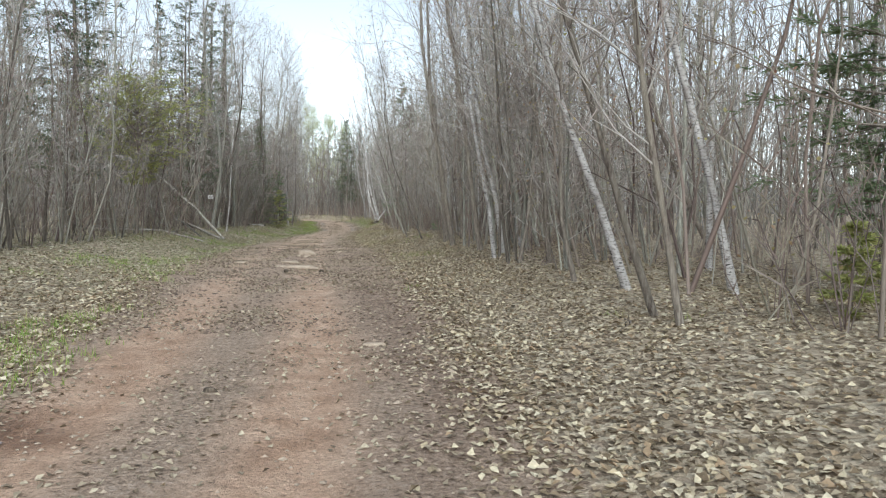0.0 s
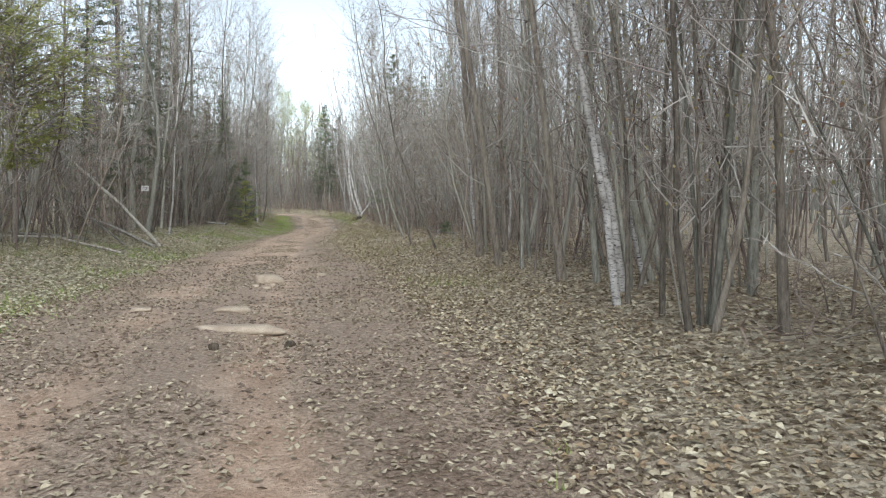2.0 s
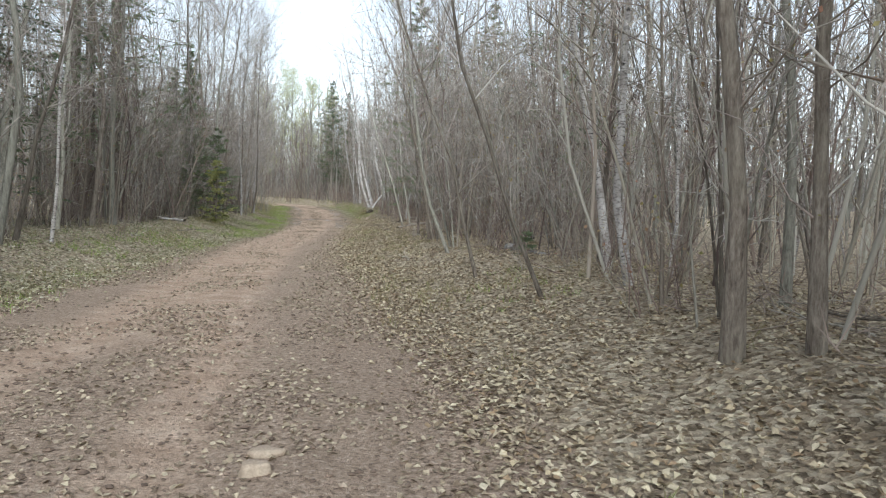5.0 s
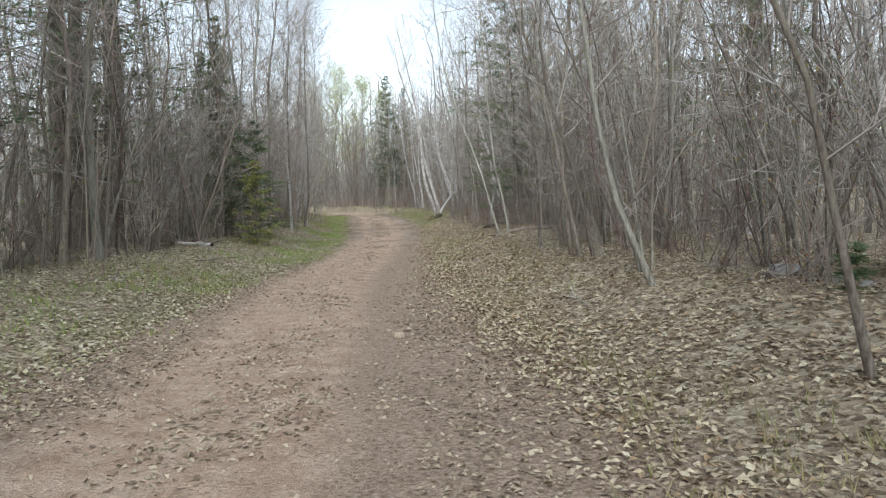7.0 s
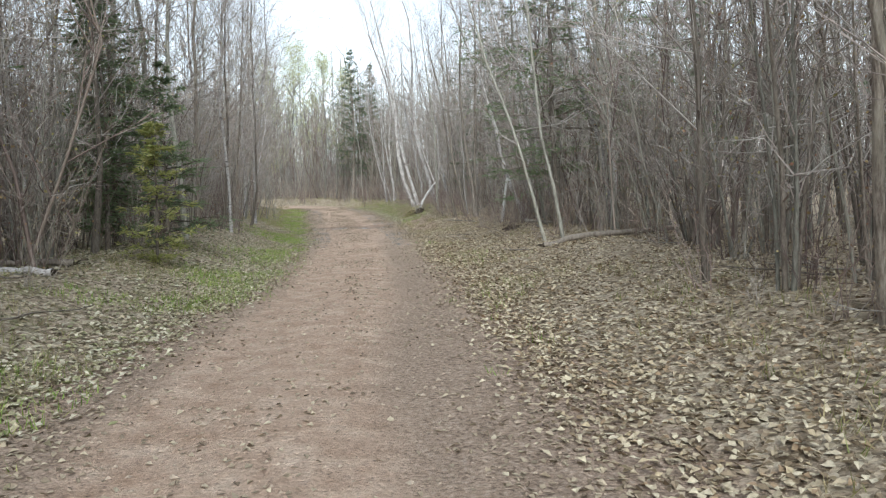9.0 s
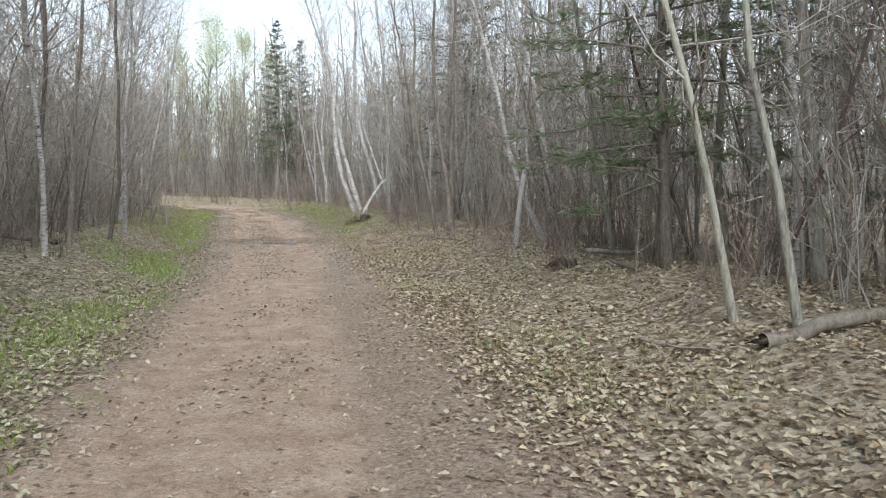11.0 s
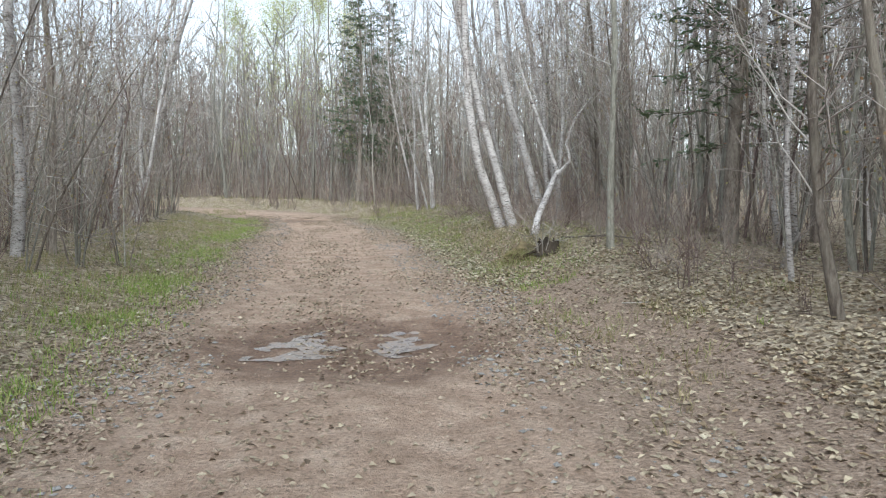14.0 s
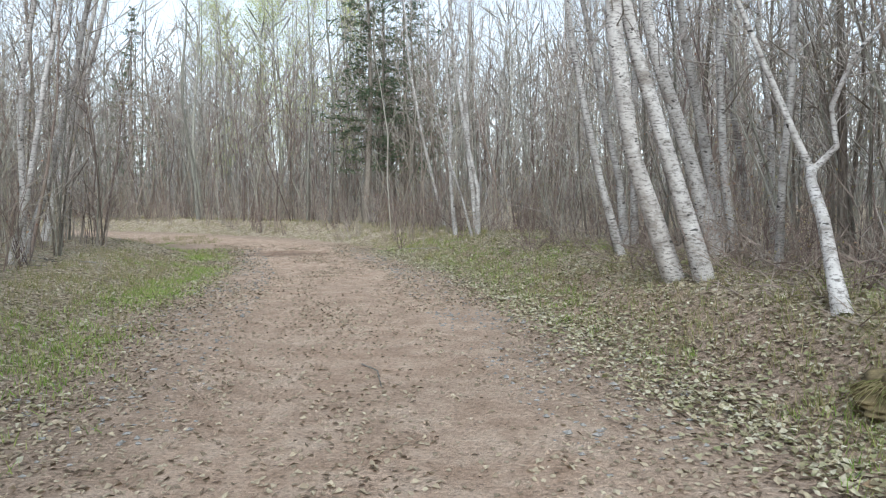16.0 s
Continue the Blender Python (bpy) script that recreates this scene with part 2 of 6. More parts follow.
    moss = ramp(n, l, fine, (0.3, (0.11, 0.125, 0.045)), (0.7, (0.36, 0.36, 0.16)))
    leftish = grey_ramp(n, l, maths(n, l, "ADD", maths(n, l, "MULTIPLY", across, 0.1), 0.5), (0.4, 1.0), (0.6, 0.08))
    floor = mix(n, l, maths(n, l, "MULTIPLY", leftish, grey_ramp(n, l, mid, (0.50, 0.0), (0.68, 0.5))), floor, moss)
    edge = maths(n, l, "ADD", off, maths(n, l, "MULTIPLY", maths(n, l, "SUBTRACT", mid, 0.5), 1.3))
    col = mix(n, l, grey_ramp(n, l, edge, (0.0, 0.0), (0.45, 1.0)), road, floor)
    l.new(col, b.inputs["Base Color"])
    l.new(maths(n, l, "SUBTRACT", 0.95, maths(n, l, "MULTIPLY", soaked, 0.5)), b.inputs["Roughness"])
    curled = maths(n, l, "MULTIPLY", maths(n, l, "ADD", split.outputs[1], cells.outputs["Distance"]), grey_ramp(n, l, edge, (0.0, 0.0), (0.45, 0.8)))
    relief(n, l, b, maths(n, l, "ADD", maths(n, l, "ADD", fine, maths(n, l, "MULTIPLY", pebble, 0.5)), curled), 1.0, 0.04)
    return m


def stone_material(name, dark, light):
    m, n, l, b = material(name, 0.85, 0.3)
    a, c = noise_tex(n, l, stretched(n, l, 1, 1, 1), 6, 5), noise_tex(n, l, stretched(n, l, 1, 1, 1), 60, 4, 0.7)
    col = ramp(n, l, a, (0.3, dark), (0.7, light))
    l.new(mix(n, l, 1.0, col, grey_ramp(n, l, c, (0.3, 0.7), (0.7, 1.15)), "MULTIPLY"), b.inputs["Base Color"])
    relief(n, l, b, c, 0.5, 0.01)
    return m


GROUND = ground_material()
RIDGE = bark("far_wooded_ridge", (0.10, 0.085, 0.075), (0.17, 0.15, 0.135), (0.25, 0.22, 0.20), along=0.06, scale=0.5, depth=1.0)
STONE = stone_material("pale_pinkish_stone", (0.33, 0.25, 0.185), (0.50, 0.405, 0.305))
GREYSTONE = stone_material("grey_stone", (0.20, 0.185, 0.17), (0.42, 0.40, 0.37))
CLOD = stone_material("dark_crumbled_earth", (0.10, 0.07, 0.052), (0.27, 0.195, 0.145))
MOSS = stone_material("brown_green_moss", (0.075, 0.06, 0.035), (0.29, 0.225, 0.115))


# ---- the lie of the land: the road's line, its half width, the height of the ground ----
ROAD = [(1.4, -60, 2.0), (-0.2, -10, 1.9), (-1.0, 0, 1.9), (-1.5, 6, 2.0), (-2.9, 13.5, 2.6), (-3.85, 18.8, 2.85), (-4.7, 25, 2.85),
        (-5.5, 30, 2.65), (-6.12, 35, 2.37), (-7.05, 42, 2.1), (-7.33, 48, 1.88), (-7.8, 53, 1.9), (-8.6, 60, 2.15),
        (-9.3, 65, 2.3), (-10.3, 71, 2.5), (-11.2, 77, 2.65), (-12.1, 82, 2.8), (-13.3, 89, 2.65), (-15.0, 95, 2.45),
        (-18.1, 100.2, 2.4), (-23.5, 104, 2.7), (-30, 107, 3.0), (-40, 109, 3.0), (-70, 111, 3.0)]


def lerp_table(table, v):
    for (a, fa), (b, fb) in zip(table, table[1:]):
        if v <= b:
            k = min(1.0, max(0.0, (v - a) / (b - a)))
            return fa + (fb - fa) * k
    return table[-1][1]


def smooth(a, b, v):
    k = min(1.0, max(0.0, (v - a) / (b - a)))
    return k * k * (3 - 2 * k)


def road_at(x, y):
    """Signed distance across from the road's middle line (right is positive) and the half width there."""
    best = (1e9, 0, 2)
    for (x0, y0, h0), (x1, y1, h1) in zip(ROAD, ROAD[1:]):
        if y < 88 and (y1 < y - 14 or y0 > y + 14):
            continue
        dx, dy = x1 - x0, y1 - y0
        k = min(1.0, max(0.0, ((x - x0) * dx + (y - y0) * dy) / (dx * dx + dy * dy)))
        ex, ey = x - x0 - k * dx, y - y0 - k * dy
        d = math.hypot(ex, ey)
        if d < best[0]:
            best = (d, math.copysign(d, ex * dy - ey * dx), h0 + (h1 - h0) * k)
    return best[1], best[2]


LEVEL = [(-60, -0.35), (0, -0.22), (6, -0.12), (13, 0.0), (70, 0.0), (80, 0.12), (95, 0.42), (118, 1.0), (200, 1.6), (1500, 2.0)]
BANK_RIGHT = [(0, 0.25), (13, 0.26), (25, 0.5), (62, 0.5), (74, 0.42), (80, 0.68), (100, 0.5)]
REACH_RIGHT = [(70, 3.2), (80, 2.0), (90, 3.0)]
BANK_LEFT = [(5, 0.25), (14, 0.3), (28, 0.52), (60, 0.52), (75, 0.4)]


def height(x, y, across=None, half=None):
    """The ground's height, without its small bumps."""
    if across is None:
        across, half = road_at(x, y)
    off = abs(across) - half
    z = lerp_table(LEVEL, y)
    if off > 0:
        if across > 0:
            z += lerp_table(BANK_RIGHT, y) * smooth(0.0, lerp_table(REACH_RIGHT, y), off)
        else:
            z += lerp_table(BANK_LEFT, y) * smooth(0.0, 2.6, off)
        z += 0.5 * smooth(8, 60, off)
    else:
        z += 0.03 * (1 - (across / half) ** 2)
    return z


# ---- mesh helpers ----
class Geo:
    """Vertices and faces in chunks, each chunk with a material's number."""

    def __init__(self):
        self.chunks, self.count = [], 0

    def add(self, verts, faces, slot=0):
        self.chunks.append((np.asarray(verts, np.float32), np.asarray(faces, np.int32), slot))
        return self

    def put(self, other, m, shift=0):
        """Adds a copy of another Geo, moved by the 4 x 4 matrix m."""
        r = np.array(m.to_3x3(), np.float32)
        t = np.array(m.translation, np.float32)
        for v, f, s in other.chunks:
            self.chunks.append((v @ r.T + t, f, s + shift))

    def mesh(self, name, materials, smooth=True):
        me = bpy.data.meshes.new(name)
        verts = np.concatenate([c[0] for c in self.chunks])
        base, loops, totals, slots = 0, [], [], []
        for v, f, s in self.chunks:
            loops.append((f + base).ravel())
            totals.append(np.full(len(f), f.shape[1], np.int32))
            slots.append(np.full(len(f), s, np.int32))
            base += len(v)
        loops, totals, slots = np.concatenate(loops), np.concatenate(totals), np.concatenate(slots)
        me.vertices.add(len(verts))
        me.vertices.foreach_set("co", verts.ravel())
        me.loops.add(len(loops))
        me.loops.foreach_set("vertex_index", loops)
        me.polygons.add(len(totals))
        me.polygons.foreach_set("loop_start", np.concatenate(([0], np.cumsum(totals)[:-1])).astype(np.int32))
        me.polygons.foreach_set("material_index", slots)
        me.polygons.foreach_set("use_smooth", np.full(len(totals), smooth))
        for m in materials:
            me.materials.append(m)
        me.update(calc_edges=True)
        return me


def unit(v):
    return v / np.maximum(np.linalg.norm(v, axis=-1, keepdims=True), 1e-9)


def tubes(paths, radii, sides, capped=False):
    """Tapered tubes along n paths of k points: paths (n, k, 3), radii (n, k)."""
    p, r = np.asarray(paths, np.float32), np.asarray(radii, np.float32)
    n, k, _ = p.shape
    d = unit(p[:, -1] - p[:, 0])
    ref = np.where(np.abs(d[:, 2:3]) > 0.9, np.array([[1.0, 0, 0]]), np.array([[0, 0, 1.0]]))
    a = unit(np.cross(d, ref))
    b = np.cross(d, a)
    ang = np.arange(sides) * 2 * np.pi / sides
    ring = np.cos(ang)[None, :, None] * a[:, None] + np.sin(ang)[None, :, None] * b[:, None]
    v = p[:, :, None] + ring[:, None] * r[:, :, None, None]
    i = np.arange(n)[:, None, None] * k * sides + np.arange(k - 1)[None, :, None] * sides
    j = np.arange(sides)[None, None]
    j2 = (j + 1) % sides
    f = np.stack([i + j, i + j2, i + sides + j2, i + sides + j], -1).reshape(-1, 4)
    return v.reshape(-1, 3), f


def spikes(base, tip, radius):
    """Three-sided cones from base to tip, (n, 3) each."""
    base, tip, radius = np.asarray(base), np.asarray(tip), np.broadcast_to(np.asarray(radius), (len(base),))
    d = unit(tip - base)
    a = unit(np.cross(d, np.array([[0.31, 0.2, 0.93]])))
    b = np.cross(d, a)
    ring = [base + (a * math.cos(t) + b * math.sin(t)) * radius[:, None] for t in (0, 2.094, 4.189)]
    v = np.stack([*ring, tip], 1).reshape(-1, 3)
    i = np.arange(len(base))[:, None] * 4
    f = np.concatenate([i + [0, 1, 3], i + [1, 2, 3], i + [2, 0, 3]])
    return v, f


def slivers(base, tip, radius):
    """Fine twigs as single slim triangles, turned every way."""
    base, tip, radius = np.asarray(base), np.asarray(tip), np.broadcast_to(np.asarray(radius), (len(base),))
    turn = np.random.default_rng(len(base)).normal(0, 1, base.shape)
    side = unit(np.cross(tip - base, turn)) * (radius * 1.35)[:, None]
    v = np.stack([base - side, base + side, tip], 1).reshape(-1, 3)
    return v, np.arange(len(base))[:, None] * 3 + [0, 1, 2]


def blades(base, tip, side):
    """Flat diamonds from base to tip, half as wide as side, bent a little: two triangles each."""
    mid = base * 0.5 + tip * 0.5
    v = np.stack([base, mid + side, tip, mid - side], 1).reshape(-1, 3)
    i = np.arange(len(base))[:, None] * 4
    return v, i + [0, 1, 2, 3]


def link_mesh(name, me, parent=None, label="", kind="", category=""):
    ob = new(name, me)
    ob.parent = parent
    return tagged(ob, label, category, "", kind)


# ---- the ground: one sheet from underfoot to the horizon ----
def spread(start, stop, step, grow):
    out, s = [start], step
    while out[-1] < stop:
        out.append(out[-1] + s)
        s *= grow
    return out


def middle(y):
    """The sheet's middle line: the road's, carried straight on past its bend."""
    return lerp_table([(yy, xx) for xx, yy, _ in ROAD if yy < 96] + [(112, -20.0), (3000, -20.0)], y)


PUDDLES = [(-10.15, 71.25, 1.5, 1.4, 0.09), (-15.9, 94.9, 1.7, 0.9, 0.05), (-2.9, 4.5, 0.7, 0.5, 0.05), (-2.9, 18.3, 1.1, 0.8, 0.03)]


def dip(x, y):
    """How deep and how wet the ground is in the hollows of the road."""
    deep = wet = 0.0
    for cx, cy, rx, ry, depth in PUDDLES:
        q = ((x - cx) / rx) ** 2 + ((y - cy) / ry) ** 2
        if q < 4:
            q += 0.5 * (noise.noise(Vector((x * 1.7, y * 1.7, 3.3))))
            deep += depth * max(0.0, 1 - q * 0.7)
            wet = max(wet, 1 - smooth(0.7, 1.7, q)) if depth > 0.045 else wet
    return deep, wet


US = spread(0.0, 4.6, 0.15, 1.0)
US += spread(US[-1] + 0.2, 16, 0.25, 1.025)
US += spread(US[-1] + 1.0, 1800, 1.2, 1.35)
US = [-u for u in reversed(US[1:])] + US
YS = spread(-4, 100, 0.28, 1.0)
YS += spread(YS[-1] + 0.25, 135, 0.3, 1.03)
YS += spread(YS[-1] + 1, 2600, 2, 1.4)
YS = [-4 - v for v in reversed(spread(0.5, 600, 0.6, 1.35))] + YS
US, YS = np.array(US), np.array(YS)
GX, GZ = np.zeros((len(YS), len(US))), np.zeros((len(YS), len(US)))
OFF, ACROSS, WET, ROLLED = np.zeros_like(GX), np.zeros_like(GX), np.zeros_like(GX), np.zeros_like(GX)


def rolled_at(a, h, x, y):
    """How smooth and pale the wheels have rolled the dirt: two tracks at first, one broad band in the narrow middle stretch, then nearly all over."""
    two = max(math.exp(-((a + 1.0) / 0.45) ** 2), math.exp(-((a - 0.55) / 0.42) ** 2))
    band = 1 - smooth(0.55, 1.25, abs(a + 0.35))
    wide = 0.72 - 0.5 * smooth(0.4, 0.95, abs(a) / h)
    k, q = smooth(24, 33, y), smooth(57, 66, y)
    torn = 0.55 * smooth(10, 14, y) * (1 - smooth(24, 28, y)) * (0.5 + noise.noise(Vector((x * 0.8, y * 0.55, 14.0))))
    return (two * (1 - k) + band * k) * (1 - q) + wide * q - torn



for j, y in enumerate(YS):
    xm = middle(y)
    for i, u in enumerate(US):
        x = xm + u
        if abs(u) < 80 and -80 < y < 200:
            a, h = road_at(x, y)
        else:
            a, h = math.copysign(80, u), 2.0
        z = height(x, y, a, h)
        off = abs(a) - h
        if abs(u) < 25 and -10 < y < 140:
            rough = smooth(-0.5, 1.5, off)
            broken = smooth(9, 14, y) * (1 - smooth(25, 29, y)) * (1 - rough)
            z += (0.018 + 0.03 * broken + 0.05 * rough) * noise.noise(Vector((x * 1.1, y * 1.1, 0.7))) + (0.010 + 0.02 * broken + 0.012 * rough) * noise.noise(Vector((x * 3.7, y * 3.7, 5.1)))
            if off < 0.5:
                z -= 0.03 * math.exp(-((abs(a + 0.1) - 0.75) / 0.3) ** 2)
                deep, wet = dip(x, y)
                z -= deep
                damp = 0.6 * math.exp(-((a - 1.45) / 0.4) ** 2) * (1 - smooth(11, 17, y)) * smooth(-2, 2, y)
                ROLLED[j, i] = rolled_at(a, h, x, y)
                WET[j, i] = max(wet, damp * (0.8 + noise.noise(Vector((x * 1.3, y * 0.7, 8)))))
        GX[j, i], GZ[j, i], OFF[j, i], ACROSS[j, i] = x, z, off - (1.2 * smooth(63, 71, y) * (1 - smooth(92, 98, y)) if a > 0 else 0), a
verts = np.stack([GX, np.broadcast_to(YS[:, None], GX.shape), GZ], -1).reshape(-1, 3)
nu = len(US)
q = (np.arange(len(YS) - 1)[:, None] * nu + np.arange(nu - 1)[None]).reshape(-1, 1)
me = Geo().add(verts, q + [0, 1, nu + 1, nu]).mesh("ground", [GROUND])
for key, values in (("off", OFF), ("across", ACROSS), ("wet", WET), ("rolled", ROLLED)):
    me.attributes.new(key, "FLOAT", "POINT").data.foreach_set("value", values.ravel().astype(np.float32))
tagged(new("ground", me), "brown dirt road with leaf-strewn verges through bare woods", "ground", kind="structure")


def surface(x, y):
    """The finished ground's height at places x, y (arrays), and how far they lie outside the road's edge."""
    x, y = np.atleast_1d(np.asarray(x, float)), np.atleast_1d(np.asarray(y, float))
    j = np.clip(np.searchsorted(YS, y) - 1, 0, len(YS) - 2)
    fy = np.clip((y - YS[j]) / (YS[j + 1] - YS[j]), 0, 1)
    xm = np.interp(y, YS, GX[:, nu // 2])
    u = x - xm
    i = np.clip(np.searchsorted(US, u) - 1, 0, nu - 2)
    fx = np.clip((u - US[i]) / (US[i + 1] - US[i]), 0, 1)

    def bil(g):
        return (g[j, i] * (1 - fx) + g[j, i + 1] * fx) * (1 - fy) + (g[j + 1, i] * (1 - fx) + g[j + 1, i + 1] * fx) * fy
    return bil(GZ), bil(OFF), bil(ACROSS)


def level(x, y):
    return float(surface(x, y)[0][0])


# ---- trees ----
# kind: bark, where the branches begin, how many a metre, their length against the height, their rise in degrees, twigs a branch
KINDS = {
    "birch": (BIRCH, 0.16, 3.6, 0.17, 42, 7),
    "aspen": (ASPEN, 0.14, 3.8, 0.15, 44, 7),
    "maple": (MAPLE, 0.08, 4.2, 0.19, 46, 7),
    "poplar": (ASPEN, 0.14, 3.4, 0.17, 56, 9),
}


def trunk_path(tall, lean, rng, k=11, wobble=1.0, upright=0.25):
    """A stem from the ground up: leaning, bowed, with long bends and small kinks."""
    f = np.linspace(0, 1, k) ** 0.9
    h = f * tall
    bow = h * (1 - upright * f)
    sway = np.cumsum(rng.normal(0, 0.05 * wobble * tall / k, (k, 2)), 0)
    ph, waves = rng.uniform(0, 6.28, 2), rng.uniform(1.2, 2.6, 2)
    sway += 0.014 * tall * wobble * np.sin(f[:, None] * np.pi * waves + ph)
    sway -= sway[:1]
    return np.stack([lean[0] * bow + sway[:, 0], lean[1] * bow + sway[:, 1], h], -1)


def at_height(path, radii, f):
    """Places, radii and directions along a trunk at fractions f."""
    s = np.clip(f, 0, 0.999) * (len(path) - 1)
    i = s.astype(int)
    k = (s - i)[:, None]
    return path[i] * (1 - k) + path[i + 1] * k, radii[i] * (1 - k[:, 0]) + radii[i + 1] * k[:, 0], unit(path[i + 1] - path[i])


def limbs(start, way, length, radius, rng, k=4, lift=0.35, droop=0.0):
    """Curved branches from start: (n, k, 3) paths."""
    t = np.linspace(0, 1, k)[None, :, None]
    p = start[:, None] + way[:, None] * length[:, None, None] * t
    p = p + np.array([0, 0, 1.0]) * (length[:, None, None] * (lift * t ** 2 - droop * t ** 1.5))
    p[:, 1:] += rng.normal(0, 0.035, (len(start), k - 1, 3)) * length[:, None, None]
    r = radius[:, None] * (1 - 0.85 * np.linspace(0, 1, k)[None])
    return p, r


def twigs_on(paths, radii, per, rng, share=(0.25, 0.5), spread_=0.75, fine=0.6, low=0.25):
    """Short straight shoots along branches: bases, tips and radii."""
    n, k, _ = paths.shape
    f = rng.uniform(low, 1.0, (n, per))
    s = np.clip(f, 0, 0.999) * (k - 1)
    i = s.astype(int)
    w = (s - i)[..., None]
    rows = np.arange(n)[:, None]
    base = paths[rows, i] * (1 - w) + paths[rows, i + 1] * w
    ahead = unit(paths[rows, i + 1] - paths[rows, i])
    total = np.linalg.norm(paths[:, -1] - paths[:, 0], axis=-1)
    way = unit(ahead + rng.normal(0, spread_, (n, per, 3)) + np.array([0, 0, 0.25]))
    tip = base + way * (total[:, None] * rng.uniform(*share, (n, per)))[..., None]
    rad = np.clip(radii[rows, i] * fine, 0.0055, 0.02)
    return base.reshape(-1, 3), tip.reshape(-1, 3), rad.reshape(-1)


def bare_tree(kind, tall, girth, lean, rng, sides=9, detail=1.0, k=11, second=True):
    """A leafless broad-leaved tree: its trunk and its branches as two Geos, and the tips of its twigs."""
    _, first, a_metre, reach, rise, per = KINDS[kind]
    path = trunk_path(tall, lean, rng, k)
    f = np.linspace(0, 1, k)
    radii = girth / 2 * ((1 - f) ** 0.75 * 0.94 + 0.06)
    radii *= 1 + rng.normal(0, 0.045, k)
    radii[0] *= 1.3
    trunk = Geo().add(*tubes(path[None], radii[None], sides))
    n = max(6, int(tall * (1 - first) * a_metre * detail))
    hf = first + (0.985 - first) * rng.uniform(0, 1, n) ** 0.85
    start, rad, _ = at_height(path, radii, hf)
    az = rng.uniform(0, 2 * np.pi) + np.arange(n) * 2.4 + rng.normal(0, 0.4, n)
    up = np.radians(rise + rng.normal(0, 15, n) + 22 * (hf - 0.6))
    way = np.stack([np.cos(az) * np.cos(up), np.sin(az) * np.cos(up), np.sin(up)], -1)
    swell = np.sin(np.clip((hf - first) / (1 - first), 0.02, 1) ** 0.7 * np.pi * 0.92 + 0.12)
    length = tall * reach * (0.35 + 0.75 * swell) * rng.uniform(0.6, 1.25, n)
    r0 = np.minimum(np.minimum(rad * 0.5, 0.013), 0.006 + 0.008 * length)
    p, r = limbs(start, way, length, r0, rng)
    if second and kind in ("maple", "aspen"):
        # a few long boughs arching out low down
        m = 3
        s2, _, _ = at_height(path, radii, rng.uniform(0.22, 0.5, m))
        az = rng.uniform(0, 2 * np.pi, m)
        p2, r2 = limbs(s2, np.stack([np.cos(az), np.sin(az), rng.uniform(0.1, 0.6, m)], -1), rng.uniform(1.6, 3.4, m), np.full(m, min(0.013, girth * 0.14)), rng, 4, -0.1, 0.12)
        p, r = np.concatenate([p, p2]), np.concatenate([r, r2])
    crown = Geo().add(*(tubes(p, r, 3) if sides > 4 else tubes(p[:, ::3], r[:, ::3], 3)))
    tw = max(2, int(per * detail))
    base, tip, tr = twigs_on(p, r, tw, rng)
    crown.add(*(spikes(base, tip, tr) if second else slivers(base, tip, tr)))
    tips = tip
    if second:
        q = np.stack([base, base * 0.5 + tip * 0.5, tip], 1)
        b2, t2, r2 = twigs_on(q, np.repeat(tr[:, None], 3, 1), 1, rng, share=(0.35, 0.7), spread_=0.6)
        crown.add(*slivers(b2, t2, np.clip(r2 * 0.8, 0.0045, 0.008)))
        tips = np.concatenate([tip, t2])
    return trunk, crown, tips


def leaflets(tips, rng, size, per=2, slot=0, scatter=0.12):
    """Small leaves round the tips of twigs."""
    at = np.repeat(tips, per, 0) + rng.normal(0, scatter, (len(tips) * per, 3))
    way = unit(rng.normal(0, 1, at.shape)) * size
    side = unit(np.cross(way, rng.normal(0, 1, at.shape))) * size * 0.38
    return blades(at, at + way, side)


